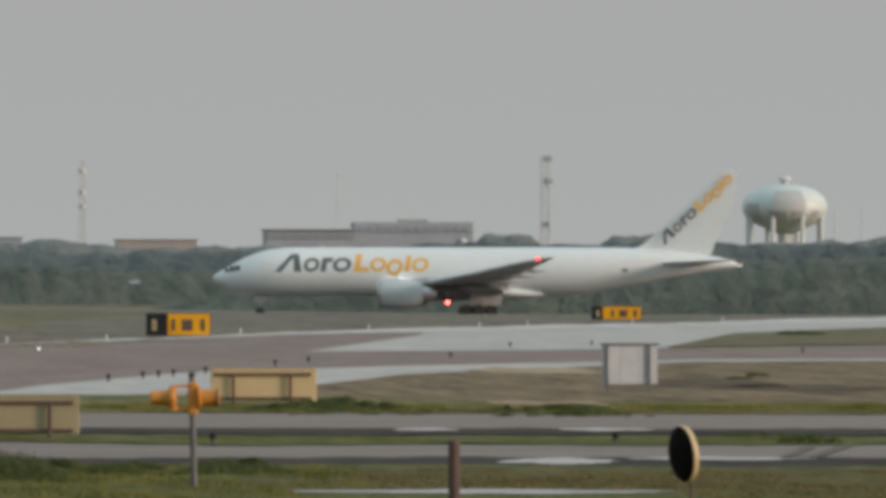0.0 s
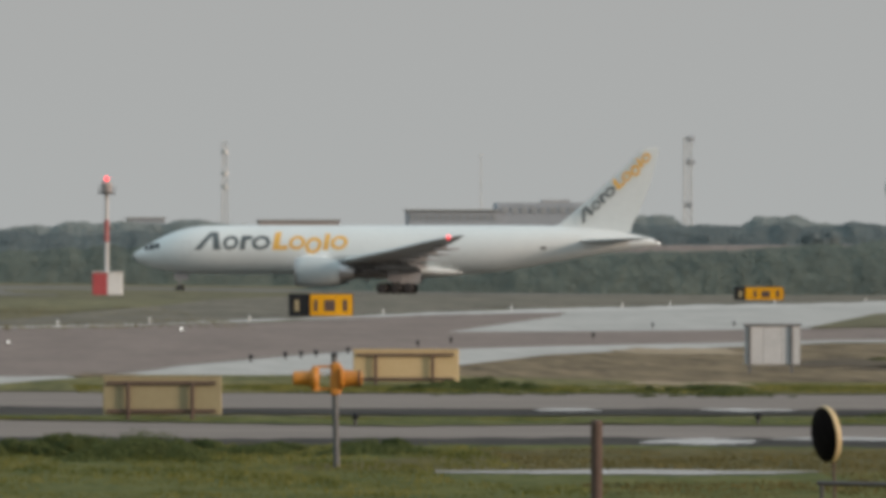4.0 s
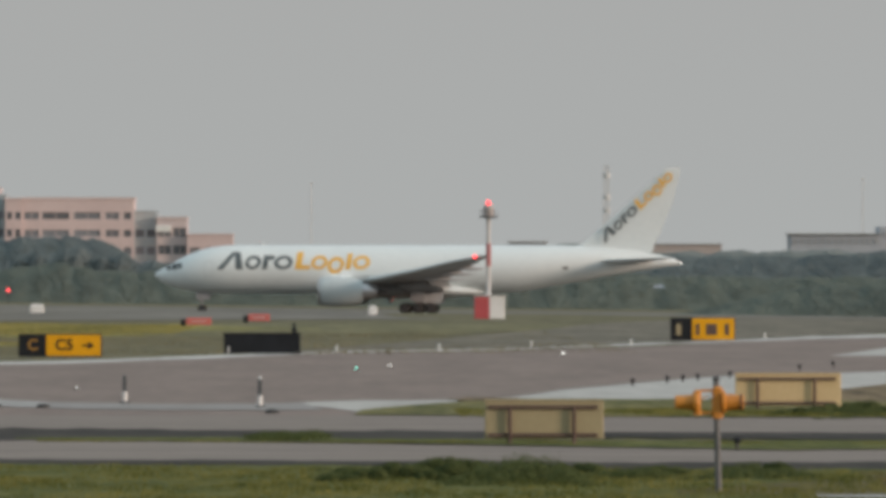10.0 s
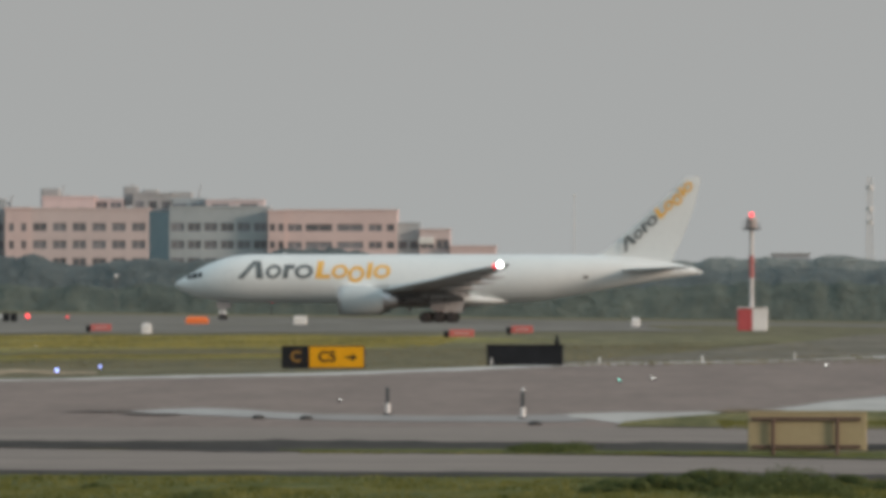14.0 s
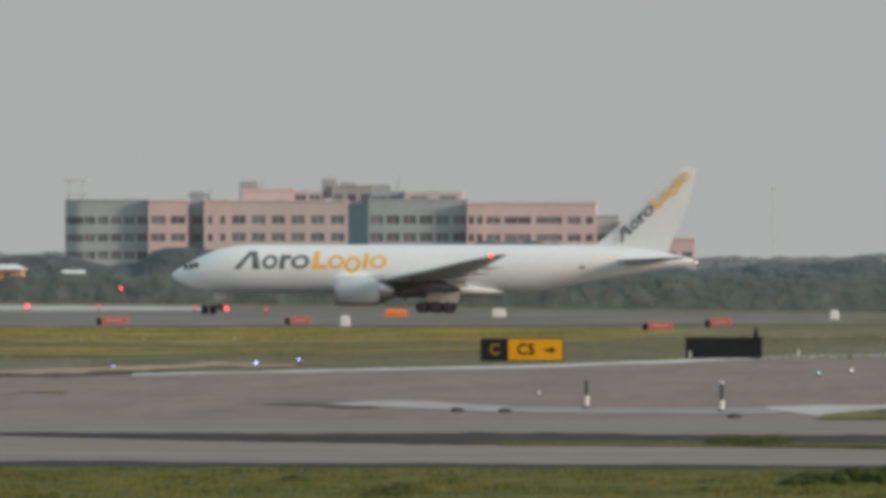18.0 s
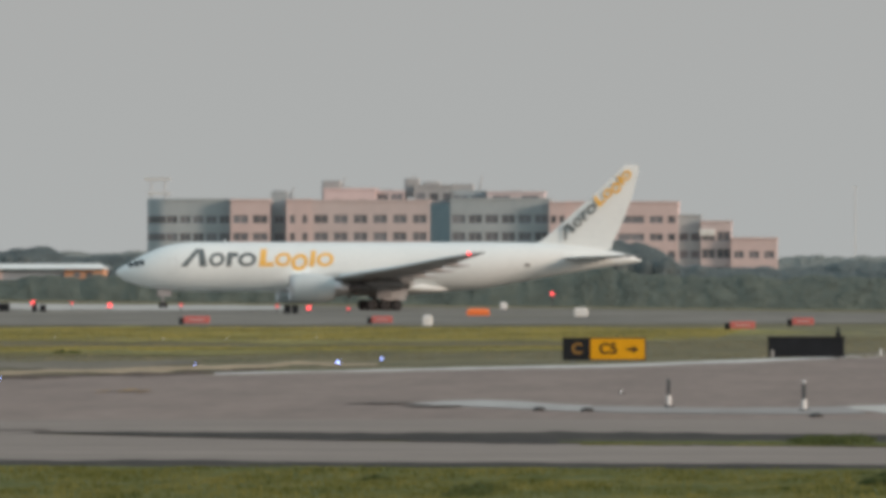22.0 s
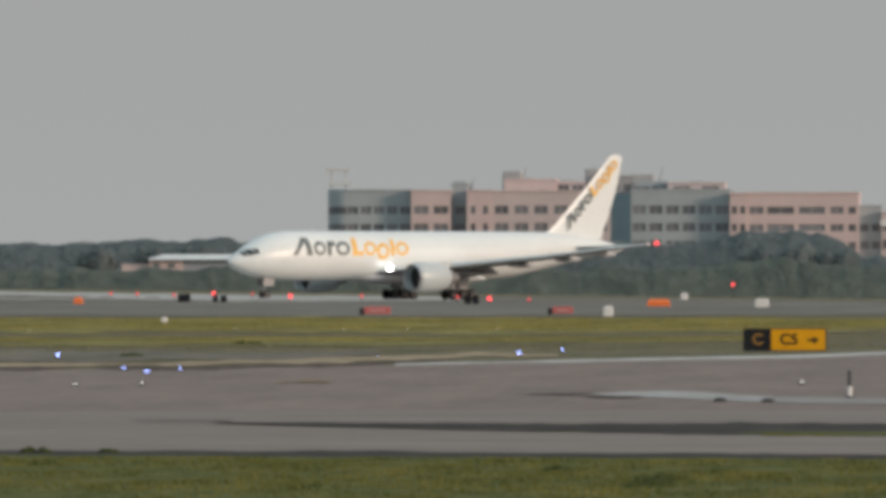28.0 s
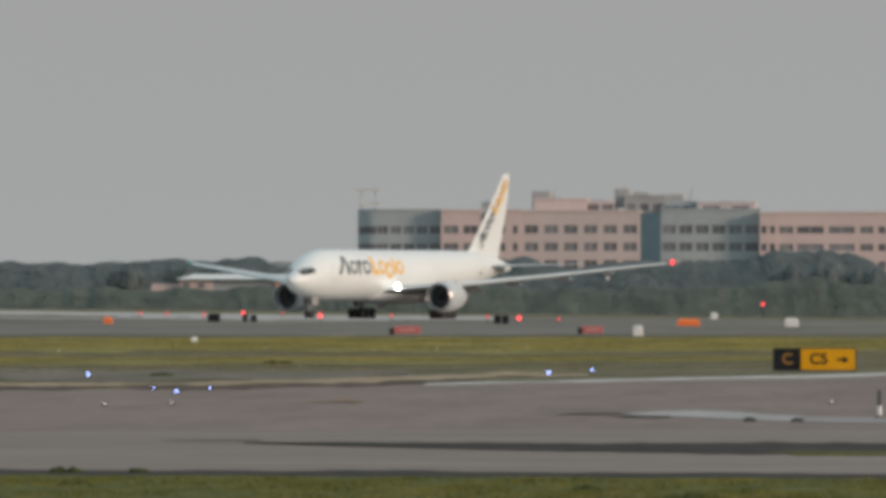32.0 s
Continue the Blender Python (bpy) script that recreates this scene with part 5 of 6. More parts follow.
def build_woods():
    # the banks carry their haze in the leaf colour, paler with distance
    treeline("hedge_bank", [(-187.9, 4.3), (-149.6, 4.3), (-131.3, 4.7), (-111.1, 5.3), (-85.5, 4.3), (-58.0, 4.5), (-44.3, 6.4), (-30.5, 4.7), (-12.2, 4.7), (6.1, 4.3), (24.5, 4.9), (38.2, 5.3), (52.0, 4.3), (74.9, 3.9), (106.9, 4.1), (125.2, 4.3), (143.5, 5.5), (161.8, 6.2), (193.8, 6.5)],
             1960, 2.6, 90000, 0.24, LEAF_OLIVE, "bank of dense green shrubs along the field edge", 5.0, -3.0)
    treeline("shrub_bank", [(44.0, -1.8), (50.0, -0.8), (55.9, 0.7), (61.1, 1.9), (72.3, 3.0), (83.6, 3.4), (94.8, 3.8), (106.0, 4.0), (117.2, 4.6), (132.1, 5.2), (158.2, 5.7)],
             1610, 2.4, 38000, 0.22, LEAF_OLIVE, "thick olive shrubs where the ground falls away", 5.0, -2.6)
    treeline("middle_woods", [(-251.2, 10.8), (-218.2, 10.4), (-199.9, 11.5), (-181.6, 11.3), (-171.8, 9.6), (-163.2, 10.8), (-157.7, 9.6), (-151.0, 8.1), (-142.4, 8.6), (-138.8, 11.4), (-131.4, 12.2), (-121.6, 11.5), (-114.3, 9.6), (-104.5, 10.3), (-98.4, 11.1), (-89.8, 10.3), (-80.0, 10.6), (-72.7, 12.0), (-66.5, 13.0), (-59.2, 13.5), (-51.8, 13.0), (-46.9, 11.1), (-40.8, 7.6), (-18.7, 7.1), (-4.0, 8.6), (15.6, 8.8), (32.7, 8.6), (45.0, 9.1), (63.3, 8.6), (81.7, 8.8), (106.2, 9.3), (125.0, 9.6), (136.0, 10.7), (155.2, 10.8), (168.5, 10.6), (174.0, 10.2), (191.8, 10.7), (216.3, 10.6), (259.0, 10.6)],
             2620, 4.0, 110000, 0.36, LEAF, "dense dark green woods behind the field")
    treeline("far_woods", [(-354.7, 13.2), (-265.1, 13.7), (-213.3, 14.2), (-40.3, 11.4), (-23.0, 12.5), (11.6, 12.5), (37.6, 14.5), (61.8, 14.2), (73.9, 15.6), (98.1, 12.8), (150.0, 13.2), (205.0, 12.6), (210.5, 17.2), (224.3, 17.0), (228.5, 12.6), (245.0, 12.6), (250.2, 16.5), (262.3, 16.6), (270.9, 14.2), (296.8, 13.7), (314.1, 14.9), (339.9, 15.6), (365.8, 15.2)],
             3700, 5.5, 90000, 0.55, LEAF_HAZED, "hazy grey-green woods at the horizon")
    # single trees that stand clear of the bank: place, height, spread
    for x, y, h, r, m in ((-183.12, 2453.18, 11.00, 4.5, LEAF), (-173.93, 2453.84, 10.77, 5.0, LEAF), (-194.59, 2452.29, 9.85, 5, LEAF), (-159.01, 2454.86, 8.70, 4.0, LEAF), (-60.17, 2459.26, 10.54, 4.5, LEAF), (-52.12, 2459.45, 11.69, 5.5, LEAF),
                          (-44.06, 2459.61, 10.31, 5, LEAF), (177.84, 2453.56, 9.96, 5, LEAF),
                          (195.05, 2452.26, 7.32, 5, LEAF)):
        build_tree(x, y, h, r, m, "round dark green tree at the edge of the woods", 1400)


def tuft_patch(name, x0, x1, y0, y1, n, h, rng, label):
    """Low mounds of fine leaves and grass."""
    g = Geo()
    nr = np.random.default_rng(int(1000 * h) + n)
    for _ in range(n):
        x, y = rng.uniform(x0, x1), rng.uniform(y0, y1)
        swell = noise.noise((x * 0.9, y * 0.16, 3)) + 0.6 * noise.noise((x * 2.3, y * 0.4, 8))
        edge = min(1.0, 4 * (x - x0) / (x1 - x0), 4 * (x1 - x) / (x1 - x0))
        s = h * (0.55 + 0.9 * swell) * (0.25 + 0.75 * edge)
        if s < 0.03:
            continue
        leaf_cloud(g, x, y, -0.35 * s, s, 0.10 + 0.45 * s, 0.3 + 0.6 * s, 70, 0.016 + 0.02 * s, nr, 0.4)
        for _b in range(2):
            bx, by = x + rng.uniform(-0.3, 0.3), y + rng.uniform(-0.4, 0.4)
            l, t = s * rng.uniform(0.6, 1.0), rng.uniform(-0.06, 0.06)
            g.add([(bx - 0.006, by, 0), (bx + 0.006, by, 0), (bx + t + 0.002, by, l), (bx + t - 0.002, by, l)], [(0, 1, 2, 3)])
    tagged(new(name, g.mesh(name, TUFT)), label, "grass", kind="stuff")


# ---- signs and field furniture ----
def txt(body, size, m, material, parent, name="legend"):
    c = bpy.data.curves.new(name, "FONT")
    c.body, c.size, c.extrude, c.align_x, c.align_y = body, size, 0.008, "CENTER", "CENTER"
    c.offset = 0.012
    tmp = bpy.data.objects.new(name, c)
    scene.collection.objects.link(tmp)
    bpy.context.view_layer.update()
    me = bpy.data.meshes.new_from_object(tmp.evaluated_get(bpy.context.evaluated_depsgraph_get()))
    bpy.data.objects.remove(tmp)
    me.materials.clear()
    me.materials.append(material)
    ob = new(name, me)
    ob.parent = parent
    ob.matrix_local = m
    return ob


def sign_cabinet(m, w, h, foot, panels, label, group="", back=False):
    """An airfield sign: legs, a shallow cabinet and coloured panels on its face (towards -y)."""
    s = thing("airfield_sign", m, label, "sign", group)
    for x in (-0.38 * w, 0.38 * w):
        part("leg", Geo().tube((x, 0.06, 0), (x, 0.06, foot + 0.04), 0.035, None, 8).box(x - 0.1, x + 0.1, -0.03, 0.15, 0, 0.02), GALV, s)
    cab = part("cabinet", Geo().box(-w / 2, w / 2, -0.09, 0.2, foot, foot + h, 0.02), SIGN_BLACK, s)
    x = -w / 2 + 0.03
    for frac, material, legend, ink in panels:
        pw = (w - 0.06) * frac
        p = part("panel", Geo().box(x + 0.008, x + pw - 0.008, -0.105, -0.09, foot + 0.035, foot + h - 0.035), material, s)
        for body, dx, size in legend:
            txt(body, size, pose(x + pw * dx, -0.112, foot + h / 2, 90, 0, 0), ink, p)
        x += pw
    return s


def arrow(parent, x, z, l, t, ink, y=-0.116):
    part("arrow", Geo().box(x, x + l * 0.72, y, y + 0.01, z - t / 2, z + t / 2).add([(x + l * 0.5, y - 0.002, z + t * 1.9), (x + l * 0.5, y - 0.002, z - t * 1.9), (x + l, y - 0.002, z)], [(0, 1, 2)]), ink, parent)


def build_signs():
    # the direction sign beside the taxiway
    w, h = 2.943, 0.867
    s = sign_cabinet(at(-9.46, 427.51), w, h - 0.06, 0.06, ((0.33, SIGN_BLACK, (("C", 0.5, 0.54),), SIGN_AMBER), (0.67, SIGN_YELLOW, (("C5", 0.33, 0.54),), SIGN_BLACK)), "black and yellow airfield sign reading C and C5 with an arrow")
    arrow(s, w * 0.27, h * 0.52, 0.42, 0.07, SIGN_BLACK)
    # its neighbours seen from farther off, their writing too small to read
    for x, y, wm, hm, fr in ((17.26, 555.63, 2.964, 1.092, 0.33), (52.66, 781.19, 3.223, 0.915, 0.22)):
        s = sign_cabinet(at(x, y), wm, hm - 0.05, 0.05, ((fr, SIGN_BLACK, (), None), (1 - fr, SIGN_YELLOW, (), None)), "black and yellow airfield sign with small illegible writing")
        part("legend_bar", Geo().box(wm * -0.41, wm * -0.34, -0.122, -0.105, hm * 0.26, hm * 0.74), SIGN_OLIVE, s)
        for x0, ww in ((-0.11, 0.06), (0.05, 0.17), (0.34, 0.07)):
            part("legend_bar", Geo().box(wm * x0, wm * (x0 + ww), -0.122, -0.105, hm * 0.26, hm * 0.74), BROWN, s)
    # the black sign back with a small aerial
    w, h = 2.833, 0.824
    s = thing("blank_sign", at(-2.43, 448.30), "matt black back of an airfield sign at the taxiway edge", "sign")
    part("cabinet", Geo().box(-w / 2, w / 2, -0.12, 0.2, 0.05, h, 0.03), SIGN_BLACK, s)
    part("frame", Geo().box(-w / 2 - 0.02, w / 2 + 0.02, -0.14, -0.1, h - 0.06, h).box(-w / 2 - 0.02, w / 2 + 0.02, -0.14, -0.1, 0.05, 0.1), SIGN_BLACK, s)
    for x in (-0.4 * w, 0.4 * w):
        part("leg", Geo().box(x - 0.05, x + 0.05, 0, 0.1, 0, 0.08), GALV, s)
    part("photocell", Geo().lathe([(0, 0.08), (0.1, 0.11), (0.16, 0.09), (0.2, 0.05), (0.34, 0.045), (0.36, 0.02)], (w * 0.42, 0, h), "z", 10), SIGN_BLACK, s, "small black sensor on the top edge")
    part("marker", Geo().box(-w / 2 + 0.14, -w / 2 + 0.2, -0.16, -0.14, 0.06, 0.32), WHITE, s, "small white marker")
    # two sign backs on pipe frames beside the near road
    for x, y, w, z0, z1, material, lab in ((9.54, 250.22, 2.190, 0.094, 0.773, SIGN_CREAM, "cream-yellow back of a road sign on two posts"),
                                           (3.51, 195.71, 1.923, 0.110, 0.742, SIGN_OLIVE, "dull olive-yellow back of a road sign on two posts")):
        s = thing("sign_board", at(x, y), lab, "sign", "sign backs by the road")
        part("board", Geo().box(-w / 2, w / 2, 0, 0.09, z0, z1, 0.015), material, s)
        for fx in (-0.29, 0.25):
            part("post", Geo().tube((w * fx, -0.06, 0), (w * fx, -0.06, z1 - 0.12), 0.032, None, 8), BROWN, s)
        for z in (z1 - 0.12, z0 + 0.06):
            part("rail", Geo().box(-w * 0.47, w * 0.45, -0.04, -0.004, z - 0.028, z + 0.028), BROWN, s)
        part("edge_strip", Geo().box(-w / 2, w / 2, -0.012, 0, z1 - 0.03, z1), material, s)
    # the white board
    s = thing("white_board", at(18.91, 275.92, 8), "pale grey-white panelled board on two steel posts in dry grass", "sign")
    w, z0, z1 = 1.294, 0.233, 1.112
    for i in range(3):
        a = -w / 2 + i * w / 3
        part("panel", Geo().box(a + 0.006, a + w / 3 - 0.006, 0, 0.04, z0, z1), BOARD_GREY, s)
    part("top_rail", Geo().box(-w / 2 - 0.03, w / 2 + 0.03, -0.03, 0.05, z1, z1 + 0.05), GALV_DARK, s)
    for x in (-w * 0.42, w * 0.34):
        part("post", Geo().box(x - 0.022, x + 0.022, -0.07, -0.005, 0, z1), GALV_DARK, s)
    # far red signs
    for x, y, w, h in ((-48.48, 867.24, 1.869, 0.528), (-35.73, 881.66, 1.486, 0.495), (-8.01, 751.18, 1.546, 0.457), (-4.70, 829.69, 1.475, 0.504)):
        s = thing("red_sign", at(x, y), "small red runway sign low in the grass", "sign", "red runway signs")
        part("panel", Geo().box(-w / 2, w / 2, -0.08, 0.15, 0.12, h + 0.1, 0.02), SIGN_RED, s)
        part("legend_bar", Geo().box(-w * 0.3, w * 0.3, -0.1, -0.08, 0.12 + h * 0.4, 0.12 + h * 0.52), WHITE_HAZED, s)
        part("side_box", Geo().box(-w / 2 - 0.35, -w / 2 - 0.02, -0.05, 0.15, 0, h * 0.8 + 0.1, 0.02), SIGN_BLACK, s)
        for x in (-w * 0.35, w * 0.35):
            part("leg", Geo().box(x - 0.04, x + 0.04, 0, 0.08, 0, 0.14), GALV, s)


def build_mast():
    m = thing("localizer_mast", at(12.39, 926.42), "red and white banded mast with a red lamp over its cabin", "mast")
    part("cabin", Geo().box(-1.13, 0.0, -0.8, 1.2, 0, 1.73, 0.04), RED, m, "red half of the cabin")
    part("cabin", Geo().box(0.004, 1.17, -0.8, 1.2, 0, 1.73, 0.04), WHITE, m, "white half of the cabin")
    part("cabin_roof", Geo().box(-1.17, 1.21, -0.9, 1.3, 1.73, 1.80), WHITE, m)
    z0, z1 = 1.78, 7.72
    for a, b, rr, col, lab in ((0, 0.38, 0.17, WHITE_HAZED, "white band"), (0.38, 0.67, 0.2, RED_HAZED, "red band"), (0.67, 1.0, 0.16, WHITE_HAZED, "white band")):
        part("mast_section", Geo().tube((-0.05, 0, z0 + (z1 - z0) * a), (-0.05, 0, z0 + (z1 - z0) * b), rr, None, 10), col, m, lab)
    part("platform", Geo().lathe([(z1, 0.65), (z1 + 0.12, 0.7)], (-0.05, 0, 0), "z", 12), STEEL_DARK, m)
    part("lantern_house", Geo().lathe([(z1 + 0.12, 0.38), (z1 + 0.8, 0.42), (z1 + 1.0, 0.3)], (-0.05, 0, 0), "z", 12), FAR_PINK, m)
    g = Geo()
    for i in range(8):
        a = 2 * math.pi * i / 8
        g.tube((-0.05 + 0.66 * math.cos(a), 0.66 * math.sin(a), z1), (-0.05 + 0.66 * math.cos(a), 0.66 * math.sin(a), z1 + 0.6), 0.02, None, 5)
    tagged(part("railing", g, STEEL_DARK, m), kind="stuff")
    part("red_lamp", Geo().lathe([(z1 + 1.0, 0.12), (z1 + 1.08, 0.17), (z1 + 1.28, 0.16), (z1 + 1.36, 0.06)], (-0.05, 0, 0), "z", 12), L_RED, m, "lit red obstruction lamp", smooth=True)


def build_near_things():
    # warning lamps on a galvanised pole
    p = thing("warning_lamp_pole", at(4.84, 150.12), "pair of orange beacon lamps on a grey metal pole", "lamp post")
    part("pole", Geo().tube((0.02, 0, 0), (-0.01, 0, 1.41), 0.042, 0.038, 12), GALV_DARK, p, smooth=True)
    part("pole_cap", Geo().lathe([(1.38, 0.035), (1.44, 0.045), (1.47, 0.02)], (-0.01, 0, 0), "z", 10), STEEL_DARK, p)
    cz = 1.14
    for x0, x1, hh in ((-0.058, 0.07, 0.20), (-0.293, -0.199, 0.158)):
        part("bracket", Geo().box(x0, x1, -0.07, 0.07, cz - hh, cz + hh, 0.025), ORANGE, p, "orange lamp bracket")
    r = part("lamp_housing", Geo().lathe([(0.06, 0.15), (0.09, 0.15), (0.11, 0.105), (0.27, 0.098), (0.30, 0.102), (0.325, 0.098), (0.335, 0.07)], (0, 0, cz), "x", 20), ORANGE, p, "orange lamp drum", smooth=True)
    part("lens_rim", Geo().lathe([(0.285, 0.108), (0.31, 0.108)], (0, 0, cz), "x", 20), BROWN, r)
    l = part("lamp_housing", Geo().lathe([(-0.527, 0.055), (-0.515, 0.085), (-0.40, 0.088), (-0.31, 0.10), (-0.285, 0.14), (-0.25, 0.145), (-0.21, 0.11)], (0, 0, cz), "x", 20), ORANGE, p, "orange lamp drum", smooth=True)
    for z in (0.13, -0.145):
        part("lamp_arm", Geo().box(-0.21, -0.04, -0.04, 0.04, cz + z, cz + z + 0.032), ORANGE, p)
    part("clip", Geo().box(-0.17, -0.09, -0.03, 0.03, cz + 0.03, cz + 0.09, 0.01), WHITE, p, "pale plastic clip")
    # a stout rusty bollard
    b = thing("bollard", at(6.73, 124.82), "round rusty brown steel bollard", "bollard")
    part("shaft", Geo().lathe([(0, 0.06), (0.89, 0.06), (0.92, 0.066), (0.95, 0.055), (0.96, 0.02)], k=16), BROWN, b, smooth=True)
    part("base_collar", Geo().lathe([(0, 0.12), (0.05, 0.12), (0.06, 0.08)], k=16), GALV, b)
    # the round traffic mirror seen almost edge-on
    s = thing("round_mirror", at(9.45, 129.66), "round convex mirror with a pale rim seen almost edge-on", "mirror")
    cz = 0.73
    tilt = part("dish", Geo().lathe([(-0.10, 0.02), (-0.085, 0.14), (-0.05, 0.24), (-0.01, 0.30), (0.02, 0.30)], (0, 0, 0), "x", 28), DULL_BLACK, s, "dark dish", smooth=True)
    rim = part("rim", Geo().lathe([(-0.005, 0.306), (0.03, 0.312), (0.05, 0.304), (0.055, 0.27), (0.03, 0.25), (0.022, 0.25)], (0, 0, 0), "x", 28), SIGN_CREAM, s, "pale yellow rim", smooth=True)
    for o in (tilt, rim):
        o.matrix_local = pose(0, 0, cz, 0, -6, 22)
    part("post", Geo().tube((0.12, 0.2, 0), (0.10, 0.2, cz + 0.1), 0.017, None, 10), BROWN, s)
    part("bracket", Geo().tube((0.10, 0.2, cz), (0.02, 0.03, cz), 0.02, None, 8), GALV, s)
    # low rail at the lower edge of the view
    r = thing("low_rail", at(9.48, 123.64), "low dark pipe rail in the grass", "rail")
    part("rail", Geo().tube((-0.55, 0, 0.32), (0.55, 0, 0.3), 0.025, None, 8), STEEL_DARK, r)
    for x in (-0.5, 0.5):
        part("post", Geo().tube((x, 0, 0), (x, 0, 0.31), 0.022, None, 8), STEEL_DARK, r)


def build_markers():
    # two-tone edge markers on the pavement
    for x, y, h, lit in ((-4.44, 264.68, 0.619, False), (-1.43, 256.17, 0.599, True)):
        m = thing("edge_marker", at(x, y), "slim post marker, slate above and white below", "marker post", "edge markers")
        part("sleeve", Geo().lathe([(0, 0.05), (h * 0.42, 0.05)], k=10), WHITE, m, "white lower sleeve")
        part("tube", Geo().lathe([(h * 0.42, 0.045), (h * 0.96, 0.045), (h, 0.02)], k=10), SLATE, m, "slate upper tube")
        part("foot", Geo().lathe([(0, 0.12), (0.03, 0.12), (0.05, 0.05)], k=12), RUBBER, m)
        if lit:
            part("lamp", Geo().lathe([(h, 0.03), (h + 0.03, 0.04), (h + 0.06, 0.015)], k=10), WHITE, m, "small white cap")
    for x, y in ((-7.04, 256.08), (-6.00, 254.93), (-1.12, 243.81)):
        solo("rubber_base", Geo().lathe([(0, 0.14), (0.05, 0.14), (0.09, 0.07)], k=12), RUBBER, at(x, y), "flat black rubber marker base lying on the pavement", "marker base", "marker bases")
    # white edge lights along the far edge of the taxiway, dark stakes along its near edge
    first = thing("edge_light", at(0.35, 463.25), "small white edge light on a stake", "edge light", "white edge lights")
    part("stake", Geo().lathe([(0, 0.035), (0.2, 0.03)], k=8), WHITE, first)
    part("head", Geo().lathe([(0.2, 0.045), (0.25, 0.05), (0.28, 0.02)], k=8), WHITE, first)
    for x, y in ((4.40, 475.11), (8.38, 496.27), (12.93, 514.56), (20.96, 578.69), (29.23, 623.92), (37.48, 668.71), (41.13, 685.07), (48.86, 711.02), (57.11, 749.04)):
        copy_thing(first, at(x, y))
    for x, y in ((-41.25, 609.49), (-35.39, 603.20), (-32.58, 610.01), (-28.36, 617.02), (-49.48, 583.06)):
        copy_thing(first, at(x, y) @ Matrix.Scale(0.55, 4))
    first = thing("edge_stake", at(7.80, 308.74), "short dark edge light stake", "edge light", "dark edge stakes")
    part("stake", Geo().lathe([(0, 0.03), (0.12, 0.03)], k=8), STEEL_DARK, first)
    part("head", Geo().lathe([(0.11, 0.045), (0.17, 0.055), (0.21, 0.03)], k=8), SIGN_BLACK, first)
    for x, y in ((8.93, 317.53), (9.45, 321.19), (9.96, 324.94), (11.15, 334.70), (14.19, 363.06), (15.81, 377.83), (21.58, 402.25), (27.32, 466.35), (31.25, 478.21), (35.34, 426.15), (6.43, 189.62), (12.79, 189.95)):
        copy_thing(first, at(x, y))
    # lit lamps: place, kind
    for x, y, r, material, lab in ((-22.69, 405.13, 0.026, L_BLUE, "blue"), (-18.31, 414.45, 0.040, L_BLUE, "blue"), (-17.61, 433.94, 0.034, L_BLUE, "blue"), (-24.90, 344.38, 0.030, L_BLUE, "blue"), (-26.51, 344.26, 0.030, L_BLUE, "blue"), (-24.92, 331.94, 0.034, L_BLUE, "blue"), (-33.30, 403.90, 0.040, L_BLUE, "blue"), (-22.38, 296.43, 0.028, L_WHITE, "white"), (-23.76, 293.17, 0.028, L_WHITE, "white"), (0.88, 368.15, 0.034, L_GREEN, "green"), (1.95, 378.16, 0.035, L_WHITE, "white"), (-6.19, 298.81, 0.028, L_WHITE, "white"), (8.74, 448.22, 0.042, L_WHITE, "white")):
        m = thing("taxiway_light", at(x, y), "lit %s taxiway edge light" % lab, "edge light", "lit taxiway lights")
        part("body", Geo().lathe([(0, 0.07), (0.03, 0.07), (0.05, 0.035), (r * 0.8, 0.035)], k=8), SIGN_BLACK, m)
        part("lens", Geo().lathe([(r * 0.8, r * 0.7), (r * 1.2, r), (r * 2, r), (r * 2.5, r * 0.4)], k=10), material, m, "lit %s lens" % lab, smooth=True)
    # far red lamps, boxes and cabinets on the other side of the field: place, stake height
    for k, (x, y, h) in enumerate(((-107.83, 1421.31, 0.33), (-100.92, 1386.09, 0.32), (-98.85, 1421.96, 0.37), (-99.36, 1499.15, 0.30), (-85.43, 1353.16, 0.36), (-63.14, 1354.39, 0.31), (-58.70, 1354.59, 0.31), (-113.87, 1458.46, 0.24), (-48.96, 1852.36, 1.85), (-102.47, 1850.17, 2.2), (-77.45, 1353.64, 0.5), (-66.69, 1354.22, 0.5))):
        m = thing("red_field_light", at(x, y), "lit red light on a short stake far across the field", "field light", "red field lights")
        part("stake", Geo().lathe([(0, 0.06), (h, 0.05)], k=8), STEEL_DARK, m)
        dim = k in (0, 1, 3, 6, 7, 10, 11)
        q = 0.75 if dim else 1.0
        part("lens", Geo().lathe([(h, 0.14 * q), (h + 0.12, 0.21 * q), (h + 0.32 * q, 0.21 * q), (h + 0.48 * q, 0.12 * q)], k=12), L_RED_DIM if dim else L_RED, m, "dimly lit red lens" if dim else "lit red lens", smooth=True)
    for x, y, w, h in ((-90.69, 1260.15, 1.30, 0.95), (-87.44, 1260.38, 0.53, 0.95), (-86.56, 1260.44, 0.65, 0.83), (-61.08, 1261.94, 0.71, 1.00), (-60.25, 1261.98, 0.65, 1.00)):
        m = thing("equipment_box", at(x, y), "dark equipment box on short feet in the field", "equipment box", "dark boxes")
        part("case", Geo().box(-w / 2, w / 2, -0.3, 0.3, 0.1, h, 0.05), SIGN_BLACK, m)
        for sx in (-0.35, 0.35):
            part("foot", Geo().box(sx * w - 0.05, sx * w + 0.05, -0.25, 0.25, 0, 0.11), GALV, m)
